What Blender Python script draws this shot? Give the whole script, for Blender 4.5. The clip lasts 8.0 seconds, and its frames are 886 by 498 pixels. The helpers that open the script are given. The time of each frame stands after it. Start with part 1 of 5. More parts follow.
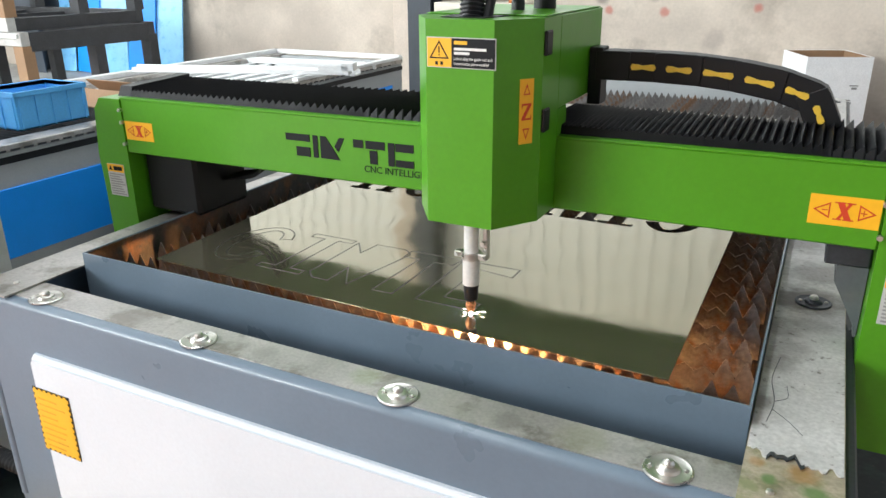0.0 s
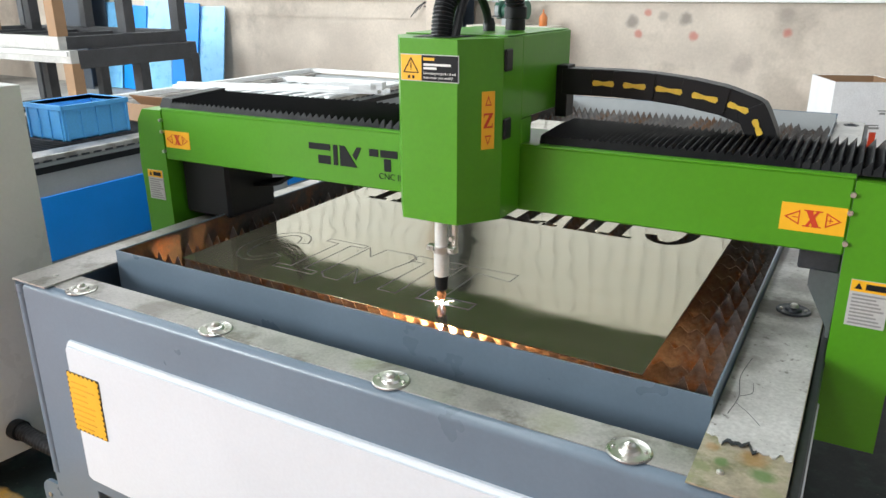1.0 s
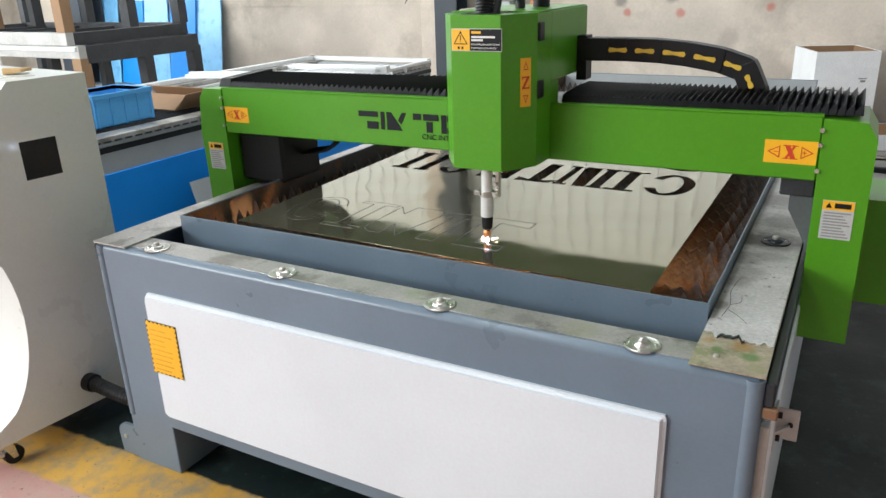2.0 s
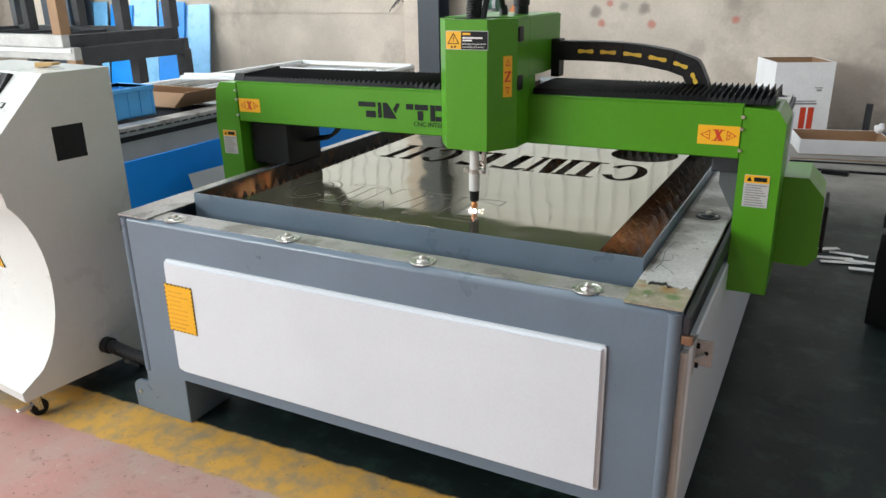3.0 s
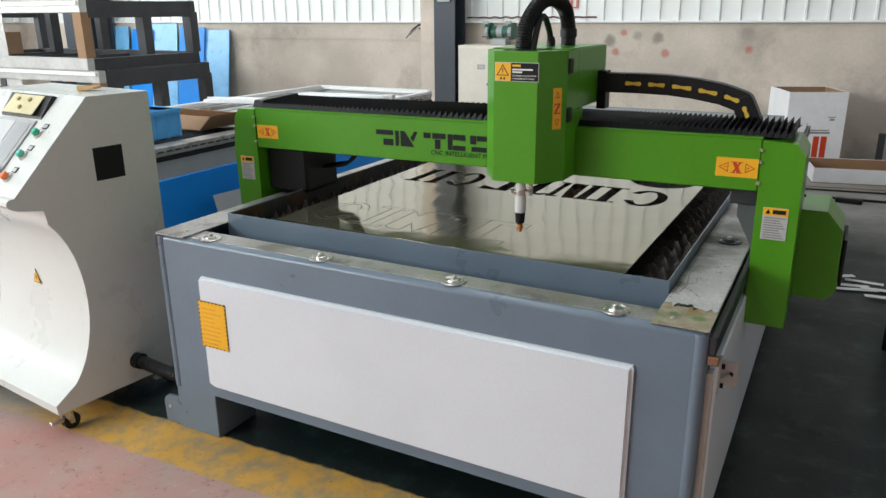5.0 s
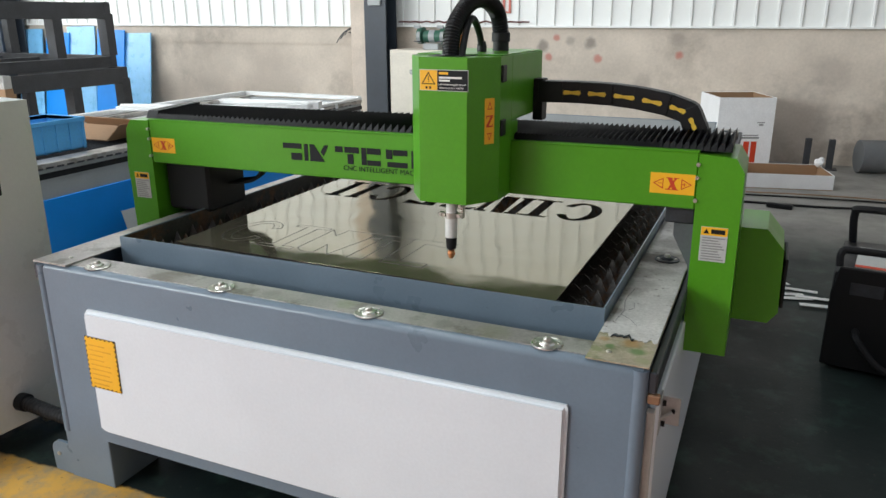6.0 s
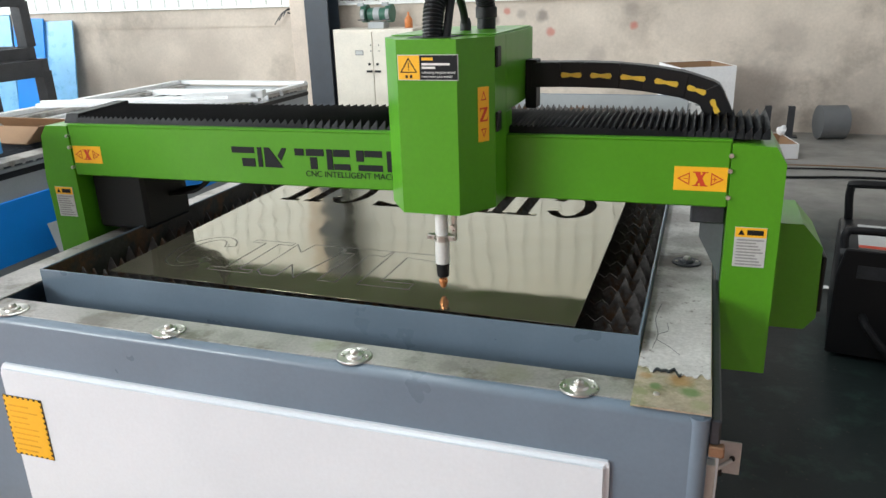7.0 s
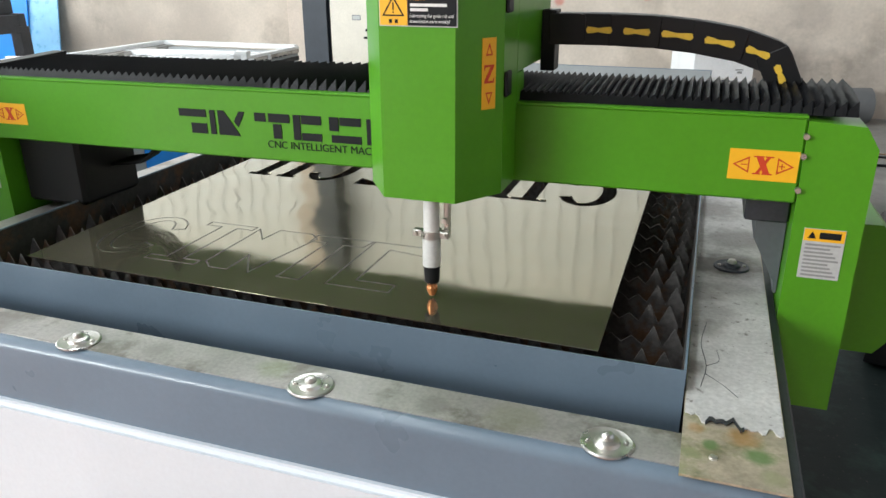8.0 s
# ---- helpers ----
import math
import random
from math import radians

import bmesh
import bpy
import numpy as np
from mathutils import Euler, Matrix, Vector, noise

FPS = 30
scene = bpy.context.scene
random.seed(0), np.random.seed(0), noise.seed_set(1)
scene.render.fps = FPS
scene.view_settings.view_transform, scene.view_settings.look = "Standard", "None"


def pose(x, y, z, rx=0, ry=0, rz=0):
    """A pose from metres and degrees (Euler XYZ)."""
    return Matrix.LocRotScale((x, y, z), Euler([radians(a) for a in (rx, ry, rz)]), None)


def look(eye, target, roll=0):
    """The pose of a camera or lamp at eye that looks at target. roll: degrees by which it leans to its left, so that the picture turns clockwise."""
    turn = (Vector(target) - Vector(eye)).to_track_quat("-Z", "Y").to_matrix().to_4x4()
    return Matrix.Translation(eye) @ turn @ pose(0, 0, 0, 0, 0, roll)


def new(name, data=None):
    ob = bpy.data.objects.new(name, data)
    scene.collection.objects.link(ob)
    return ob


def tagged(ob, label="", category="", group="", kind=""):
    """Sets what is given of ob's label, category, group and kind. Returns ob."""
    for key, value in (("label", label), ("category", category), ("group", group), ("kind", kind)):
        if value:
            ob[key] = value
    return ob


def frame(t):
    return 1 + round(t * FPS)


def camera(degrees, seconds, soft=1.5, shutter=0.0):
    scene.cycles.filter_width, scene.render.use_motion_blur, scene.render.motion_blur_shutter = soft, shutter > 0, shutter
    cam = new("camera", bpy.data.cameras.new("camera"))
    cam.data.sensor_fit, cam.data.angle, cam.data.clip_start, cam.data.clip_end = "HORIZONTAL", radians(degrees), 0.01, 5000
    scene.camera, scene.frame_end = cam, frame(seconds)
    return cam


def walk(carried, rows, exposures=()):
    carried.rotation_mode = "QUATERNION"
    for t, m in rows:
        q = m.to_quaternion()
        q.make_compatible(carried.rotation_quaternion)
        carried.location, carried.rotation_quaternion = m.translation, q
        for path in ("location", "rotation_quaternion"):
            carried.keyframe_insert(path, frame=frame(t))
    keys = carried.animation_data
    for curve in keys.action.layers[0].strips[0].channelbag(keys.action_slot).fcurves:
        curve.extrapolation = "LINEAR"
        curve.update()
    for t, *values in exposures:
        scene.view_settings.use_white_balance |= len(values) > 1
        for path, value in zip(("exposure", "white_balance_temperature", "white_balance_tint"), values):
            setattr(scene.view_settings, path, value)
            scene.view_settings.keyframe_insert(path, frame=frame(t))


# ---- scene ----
cam = camera(61.6, 8.0)
PATH = [
    (0, (1.801, -1.028, 1.655), (0.952, 0.636, 0.943), -0.4),
    (0.5, (1.868, -1.052, 1.665), (0.98, 0.61, 0.995), -0.9),
    (1, (1.949, -1.116, 1.661), (1.01, 0.522, 1.001), -0.1),
    (1.5, (1.945, -1.307, 1.653), (1.018, 0.353, 1.03), -1.2),
    (1.7, (1.96, -1.361, 1.656), (1.039, 0.276, 0.971), -1.8),
    (2.8, (2.181, -1.764, 1.672), (1.289, -0.116, 0.972), -1.7),
    (3, (2.199, -1.81, 1.667), (1.322, -0.143, 0.995), -1.0),
    (3.5, (2.177, -1.91, 1.68), (1.263, -0.242, 1.061), -1.6),
    (4, (2.135, -1.986, 1.689), (1.081, -0.387, 1.115), -0.3),
    (4.5, (2.126, -2.002, 1.69), (1.006, -0.449, 1.112), -0.4),
    (5, (2.171, -1.91, 1.682), (1.265, -0.234, 1.072), -0.5),
    (5.2, (2.185, -1.855, 1.685), (1.373, -0.125, 1.095), -0.5),
    (6.3, (2.052, -1.560, 1.667), (1.305, 0.196, 1.069), -0.4),
    (6.5, (1.987, -1.486, 1.670), (1.280, 0.290, 1.081), -1.2),
    (7, (1.867, -1.338, 1.664), (1.236, 0.443, 1.007), -1.9),
    (7.5, (1.803, -1.153, 1.632), (1.136, 0.611, 0.968), -1.8),
    (8, (1.747, -0.946, 1.568), (1.130, 0.815, 0.848), -0.2),
]
walk(cam, [(t, look(eye, target, roll)) for t, eye, target, roll in PATH],
     [(0, 0.32), (1.7, 0.17), (2.8, -0.02), (3.5, -0.09), (4.5, -0.28), (5.2, -0.29), (6.5, -0.04), (7.0, 0.08), (8, 0.2)])

# ---- world and lights ----
world = bpy.data.worlds.new("world")
world.use_nodes = True
scene.world = world
wn = world.node_tree
sky = wn.nodes.new("ShaderNodeTexSky")
sky.sky_type, sky.sun_disc = "NISHITA", False
sky.sun_elevation, sky.sun_rotation = radians(40), radians(200)
wn.links.new(sky.outputs[0], wn.nodes["Background"].inputs[0])
wn.nodes["Background"].inputs[1].default_value = 0.1


def opening_light(name, m, sx, sy, watts, colour):
    """An area lamp set in one opening of the hall."""
    data = bpy.data.lights.new(name, "AREA")
    data.shape, data.size, data.size_y = "RECTANGLE", sx, sy
    data.energy, data.color = watts, colour
    ob = new(name, data)
    ob.matrix_world = m
    return ob


DAY = (0.915, 0.98, 0.99)
opening_light("high_window_daylight", look((-8.0, -8.9, 4.4), (-6.0, 0, 2.0)), 6.0, 3.2, 1300, DAY)
opening_light("window_daylight", look((-13.8, 0.0, 3.6), (0, 0, 2.6)), 12.0, 2.6, 1100, DAY)
opening_light("window_daylight", look((7.8, 1.0, 3.6), (0, 1.0, 2.6)), 10.0, 2.6, 40, DAY)
# two fill lamps added overhead to lift the floor and back wall
for sx in (-7.0, -1.0):
    opening_light("roof_fill", look((sx, 0.0, 6.85), (sx, 0.001, 0)), 1.2, 13.0, 310, DAY)


# ---- materials ----
def mat(name, colour, rough=0.5, metal=0.0, vary=0.12, scale=6.0, grain=0.06, fine=90.0, bump=0.0, second=None, amount=0.0, stretch=(1, 1, 1), coat=0.0, spots=2.0, spec=0.5):
    """A surface with variation at two scales; second is the colour of stains that cover about the given amount."""
    m = bpy.data.materials.new(name)
    m.use_nodes = True
    nt = m.node_tree
    b = nt.nodes["Principled BSDF"]
    tc = nt.nodes.new("ShaderNodeTexCoord")
    mp = nt.nodes.new("ShaderNodeMapping")
    mp.inputs["Scale"].default_value = stretch
    nt.links.new(tc.outputs["Object"], mp.inputs[0])

    def noise_node(sc, detail=4.0, rough_n=0.6):
        n = nt.nodes.new("ShaderNodeTexNoise")
        n.inputs["Scale"].default_value, n.inputs["Detail"].default_value, n.inputs["Roughness"].default_value = sc, detail, rough_n
        nt.links.new(mp.outputs[0], n.inputs["Vector"])
        return n

    def ramp(src, lo, hi, a, c):
        r = nt.nodes.new("ShaderNodeMapRange")
        r.inputs[1].default_value, r.inputs[2].default_value, r.inputs[3].default_value, r.inputs[4].default_value = lo, hi, a, c
        nt.links.new(src, r.inputs[0])
        return r.outputs[0]

    big, small = noise_node(scale), noise_node(fine, 2.0)
    f1 = ramp(big.outputs[0], 0.3, 0.7, 1 - vary, 1 + vary)
    f2 = ramp(small.outputs[0], 0.3, 0.7, 1 - grain, 1 + grain)
    mul = nt.nodes.new("ShaderNodeMath")
    mul.operation = "MULTIPLY"
    nt.links.new(f1, mul.inputs[0]), nt.links.new(f2, mul.inputs[1])
    base = nt.nodes.new("ShaderNodeRGB")
    base.outputs[0].default_value = (*colour, 1)
    col = base.outputs[0]
    if second:
        mix = nt.nodes.new("ShaderNodeMix")
        mix.data_type = "RGBA"
        st = noise_node(spots, 6.0, 0.65)
        nt.links.new(ramp(st.outputs[0], 0.62 - amount * 0.4, 0.72 - amount * 0.4, 0, 1), mix.inputs[0])
        nt.links.new(col, mix.inputs[6])
        mix.inputs[7].default_value = (*second, 1)
        col = mix.outputs[2]
    vm = nt.nodes.new("ShaderNodeVectorMath")
    vm.operation = "SCALE"
    nt.links.new(col, vm.inputs[0]), nt.links.new(mul.outputs[0], vm.inputs["Scale"])
    nt.links.new(vm.outputs[0], b.inputs["Base Color"])
    b.inputs["Metallic"].default_value = metal
    nt.links.new(ramp(big.outputs[0], 0.3, 0.7, max(rough - 0.06, 0.02), min(rough + 0.08, 1)), b.inputs["Roughness"])
    b.inputs["Coat Weight"].default_value = coat
    b.inputs["Specular IOR Level"].default_value = spec
    if bump:
        bp = nt.nodes.new("ShaderNodeBump")
        bp.inputs["Strength"].default_value, bp.inputs["Distance"].default_value = bump, 0.004
        nt.links.new(small.outputs[0], bp.inputs["Height"])
        nt.links.new(bp.outputs[0], b.inputs["Normal"])
    return m


def glow(name, colour, strength):
    m = bpy.data.materials.new(name)
    m.use_nodes = True
    b = m.node_tree.nodes["Principled BSDF"]
    b.inputs["Base Color"].default_value = (*colour, 1)
    b.inputs["Emission Color"].default_value = (*colour, 1)
    b.inputs["Emission Strength"].default_value = strength
    return m


GREEN = mat("green_enamel", (0.076, 0.29, 0.011), 0.32, vary=0.06, grain=0.03, scale=3, coat=0.06, spec=0.36)
GREY_ENAMEL = mat("slate_grey_enamel", (0.145, 0.195, 0.25), 0.32, vary=0.07, grain=0.03, scale=4, coat=0.1)
WHITE_ENAMEL = mat("white_enamel", (0.72, 0.765, 0.815), 0.35, vary=0.03, grain=0.02, scale=3, coat=0.15)
CONSOLE_WHITE = mat("console_white_enamel", (0.74, 0.77, 0.74), 0.3, vary=0.03, grain=0.02, scale=3, coat=0.2)
BARE_STEEL = mat("scuffed_bare_steel", (0.46, 0.435, 0.415), 0.4, 0.6, 0.12, 9, 0.12, 120, 0.1, (0.27, 0.25, 0.22), 0.28, spots=7)
RAIL_PAINT = mat("scratched_pale_paint", (0.54, 0.53, 0.51), 0.5, 0.05, 0.16, 7, 0.14, 110, 0.2, (0.13, 0.115, 0.1), 0.05, spots=55)
SCRAPED = mat("scraped_brass_coloured_steel", (0.46, 0.4, 0.3), 0.42, 0.4, 0.2, 15, 0.1, 120, 0.1, (0.31, 0.3, 0.18), 0.3, spots=12)
CHROME = mat("nickel_plate", (0.62, 0.6, 0.56), 0.3, 0.9, 0.06, 20, 0.04)
DULL_STEEL = mat("dull_zinc_steel", (0.5, 0.5, 0.49), 0.55, 0.3, 0.12, 20, 0.06)
STEEL_DARK = mat("dark_oiled_steel", (0.05, 0.055, 0.065), 0.4, 0.5, 0.2, 10, 0.1)
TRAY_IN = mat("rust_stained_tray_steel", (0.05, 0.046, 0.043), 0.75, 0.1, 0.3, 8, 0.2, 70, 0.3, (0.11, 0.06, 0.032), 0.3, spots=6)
SLAT = mat("heat_browned_slat_steel", (0.12, 0.113, 0.11), 0.46, 0.5, 0.4, 20, 0.2, 90, 0.2, (0.12, 0.068, 0.04), 0.3, spots=9)
BLACK = mat("black_rubber", (0.009, 0.0095, 0.011), 0.5, vary=0.2, grain=0.1, spec=0.3)
BLACK_CLOTH = mat("black_bellows_cloth", (0.005, 0.0055, 0.007), 0.45, vary=0.25, grain=0.2, scale=12, fine=300, bump=0.2, spec=0.16)
BLACK_PLASTIC = mat("black_plastic", (0.009, 0.0095, 0.011), 0.42, vary=0.1, grain=0.05, spec=0.3)
CLIP_YELLOW = mat("yellow_plastic", (0.72, 0.47, 0.05), 0.4, vary=0.05)
STICKER = mat("orange_yellow_sticker", (0.9, 0.47, 0.015), 0.4, vary=0.03, grain=0.02)
STICKER_WHITE = mat("white_sticker", (0.5, 0.51, 0.5), 0.4, vary=0.03)
INK = mat("black_ink", (0.011, 0.012, 0.014), 0.55, vary=0.1, spec=0.2)
INK_RED = mat("red_ink", (0.6, 0.05, 0.012), 0.5, vary=0.1)
INK_GREY = mat("grey_ink", (0.27, 0.27, 0.27), 0.5, vary=0.1)
INK_WHITE = mat("white_ink", (0.75, 0.75, 0.73), 0.5, vary=0.05)
TORCH_GREY = mat("pale_grey_torch_tube", (0.74, 0.74, 0.72), 0.4, 0.1, 0.06, 20)
COPPER = mat("hot_copper_tip", (0.85, 0.36, 0.16), 0.28, 0.9, 0.1, 40)
ARC = glow("spark_light", (1.0, 0.72, 0.5), 60.0)
ARC_CORE = glow("plasma_arc_light", (0.4, 0.6, 1.0), 2500.0)
ARC_LOW = glow("molten_spark_light", (1.0, 0.5, 0.19), 5200.0)
BLUE = mat("blue_enamel", (0.006, 0.27, 0.85), 0.36, vary=0.06, grain=0.03, scale=3, spec=0.3)
BLUE_PALE = mat("pale_blue_film_covered_panel", (0.2, 0.52, 0.86), 0.3, vary=0.1, grain=0.03)
BIN_BLUE = mat("blue_polypropylene", (0.1, 0.44, 0.86), 0.4, vary=0.05)
GREY_LIGHT = mat("light_grey_enamel", (0.36, 0.38, 0.39), 0.4, vary=0.06, grain=0.03)
ALU = mat("milled_aluminium", (0.76, 0.77, 0.77), 0.4, 0.35, 0.1, 5, 0.08, 60, stretch=(1, 8, 8))
FRAME_STEEL = mat("primed_frame_steel", (0.05, 0.052, 0.058), 0.5, 0.3, 0.25, 5, 0.15, 60, 0.1)
FRAME_PALE = mat("ground_frame_steel", (0.5, 0.5, 0.49), 0.42, 0.5, 0.15, 5, 0.1, 60)
CARD = mat("brown_cardboard", (0.3, 0.18, 0.1), 0.8, vary=0.1, grain=0.06, fine=150)
CARD_WHITE = mat("white_printed_cardboard", (0.84, 0.84, 0.85), 0.6, vary=0.04)
CONCRETE = mat("stained_plaster_wall", (0.6, 0.525, 0.45), 0.85, vary=0.14, scale=1.3, grain=0.05, fine=30, bump=0.1, second=(0.45, 0.39, 0.33), amount=0.3, spots=0.7)
PILASTER = mat("pale_plaster", (0.64, 0.55, 0.47), 0.85, vary=0.12, scale=3, grain=0.06, fine=40, bump=0.2)
PANEL_WHITE = mat("white_coated_sheet", (0.84, 0.85, 0.84), 0.45, vary=0.05, scale=1.5, grain=0.03)
CABINET_CREAM = mat("cream_cabinet_enamel", (0.74, 0.69, 0.6), 0.5, vary=0.06, scale=4)
COLUMN = mat("dark_blue_grey_steel_paint", (0.035, 0.045, 0.06), 0.45, vary=0.15, scale=4)
GRINDER = mat("dark_green_machine_paint", (0.03, 0.12, 0.08), 0.45, vary=0.1)
ROOF = mat("grey_roof_sheet", (0.3, 0.31, 0.32), 0.7, vary=0.1, scale=1)


def stainless():
    m = bpy.data.materials.new("bright_stainless_sheet")
    m.use_nodes = True
    nt = m.node_tree
    b = nt.nodes["Principled BSDF"]
    b.inputs["Metallic"].default_value = 0.82
    tc = nt.nodes.new("ShaderNodeTexCoord")
    wave = nt.nodes.new("ShaderNodeTexNoise")
    wave.inputs["Scale"].default_value, wave.inputs["Detail"].default_value = 3.6, 1.5
    film = nt.nodes.new("ShaderNodeTexNoise")
    film.inputs["Scale"].default_value, film.inputs["Detail"].default_value = 9.0, 5.0
    for n in (wave, film):
        nt.links.new(tc.outputs["Object"], n.inputs["Vector"])
    bp = nt.nodes.new("ShaderNodeBump")
    bp.inputs["Strength"].default_value, bp.inputs["Distance"].default_value = 0.16, 0.03
    nt.links.new(wave.outputs[0], bp.inputs["Height"])
    nt.links.new(bp.outputs[0], b.inputs["Normal"])
    cr = nt.nodes.new("ShaderNodeMapRange")
    cr.inputs[1].default_value, cr.inputs[2].default_value, cr.inputs[3].default_value, cr.inputs[4].default_value = 0.3, 0.7, 0.05, 0.13
    nt.links.new(film.outputs[0], cr.inputs[0])
    nt.links.new(cr.outputs[0], b.inputs["Roughness"])
    mix = nt.nodes.new("ShaderNodeMix")
    mix.data_type = "RGBA"
    nt.links.new(film.outputs[0], mix.inputs[0])
    mix.inputs[6].default_value, mix.inputs[7].default_value = (0.295, 0.268, 0.187, 1), (0.365, 0.332, 0.235, 1)
    nt.links.new(mix.outputs[2], b.inputs["Base Color"])
    return m


STAINLESS = stainless()


def stained(m, stains, grain=11.0):
    """Adds soft-edged dabs, soot and painted shading (place, radius, colour, cover) to a material."""
    nt = m.node_tree
    b = nt.nodes["Principled BSDF"]
    col = b.inputs["Base Color"].links[0].from_socket
    tc = nt.nodes.new("ShaderNodeTexCoord")
    nz = nt.nodes.new("ShaderNodeTexNoise")
    nz.inputs["Scale"].default_value, nz.inputs["Detail"].default_value = grain, 4.0
    nt.links.new(tc.outputs["Object"], nz.inputs["Vector"])
    for place, r, c, cover in stains:
        d = nt.nodes.new("ShaderNodeVectorMath")
        d.operation = "DISTANCE"
        nt.links.new(tc.outputs["Object"], d.inputs[0])
        d.inputs[1].default_value = place
        wob = nt.nodes.new("ShaderNodeMath")
        wob.operation, wob.inputs[1].default_value = "MULTIPLY_ADD", 1.1 * r
        nt.links.new(nz.outputs[0], wob.inputs[0]), nt.links.new(d.outputs["Value"], wob.inputs[2])
        f = nt.nodes.new("ShaderNodeMapRange")
        f.interpolation_type = "SMOOTHSTEP"
        f.inputs[1].default_value, f.inputs[2].default_value, f.inputs[3].default_value, f.inputs[4].default_value = 1.0 * r, 1.9 * r, cover, 0.0
        nt.links.new(wob.outputs[0], f.inputs[0])
        mix = nt.nodes.new("ShaderNodeMix")
        mix.data_type = "RGBA"
        nt.links.new(f.outputs[0], mix.inputs[0]), nt.links.new(col, mix.inputs[6])
        mix.inputs[7].default_value = (*c, 1)
        col = mix.outputs[2]
    nt.links.new(col, b.inputs["Base Color"])


WALL_PLASTER = CONCRETE.copy()
WALL_PLASTER.name = "stained_plaster_with_dabs"
RED_DAB, SOOT = (0.5, 0.1, 0.07), (0.14, 0.12, 0.11)
stained(WALL_PLASTER, [((x, 8.0, z), r, c, 0.62 if r < 0.1 else 0.36) for x, z, r, c in ((-0.6, 1.155, 0.05, RED_DAB), (0.04, 1.148, 0.055, RED_DAB), (1.03, 1.205, 0.05, RED_DAB), (-0.5, 1.4, 0.045, RED_DAB), (-0.68, 1.29, 0.08, SOOT), (-0.06, 1.33, 0.075, SOOT), (-0.32, 1.36, 0.06, (0.3, 0.26, 0.23)), (0.6, 0.85, 0.12, (0.24, 0.2, 0.18)), (2.7, 1.05, 0.2, (0.3, 0.26, 0.23)), (2.4, 0.35, 0.55, (0.17, 0.15, 0.14)), (3.6, 0.3, 0.6, (0.19, 0.17, 0.155)), (1.0, 1.38, 0.1, (0.25, 0.21, 0.19)), (-6.2, 1.0, 0.4, (0.47, 0.41, 0.35)), (-4.9, 0.7, 0.5, (0.45, 0.39, 0.335)))])


# places are in the table's own space, whose origin is at (0.8875, 1.8, 0)
BROWN, GREENISH, RUST = (0.12, 0.1, 0.085), (0.13, 0.25, 0.08), (0.48, 0.24, 0.07)
# rail browns: stains, plus painted shade below the gantry leg and along the left edge
stained(RAIL_PAINT, [((0.97, -0.9, 0.866), 0.085, BROWN, 0.85), ((0.91, -0.92, 0.866), 0.06, BROWN, 0.8), ((0.9, -1.1, 0.866), 0.055, BROWN, 0.55), ((0.985, -0.7, 0.866), 0.09, BROWN, 0.6), ((0.9, -1.28, 0.866), 0.05, BROWN, 0.55), ((0.93, -1.2, 0.866), 0.05, BROWN, 0.4), ((0.915, -0.45, 0.866), 0.1, BROWN, 0.6), ((0.89, -1.45, 0.866), 0.035, BROWN, 0.65), ((0.97, -1.05, 0.866), 0.05, BROWN, 0.35)], 30.0)
stained(SCRAPED, [((1.0, -1.7, 0.862), 0.022, GREENISH, 0.8), ((0.93, -1.69, 0.862), 0.013, GREENISH, 0.8), ((0.98, -1.655, 0.862), 0.026, RUST, 0.6), ((0.91, -1.65, 0.862), 0.014, RUST, 0.5), ((1.02, -1.745, 0.862), 0.02, (0.35, 0.36, 0.2), 0.6), ((0.9, -1.72, 0.862), 0.016, (0.3, 0.33, 0.17), 0.6)], 45.0)
stained(BARE_STEEL, [((-0.5, -1.72, 0.858), 0.05, (0.3, 0.27, 0.25), 0.6), ((0.16, -1.7, 0.858), 0.035, (0.3, 0.34, 0.2), 0.5), ((0.62, -1.71, 0.858), 0.05, (0.36, 0.36, 0.24), 0.5), ((0.48, -1.72, 0.858), 0.03, (0.25, 0.23, 0.21), 0.5), ((-0.1, -1.71, 0.858), 0.03, (0.28, 0.26, 0.24), 0.5)], 30.0)


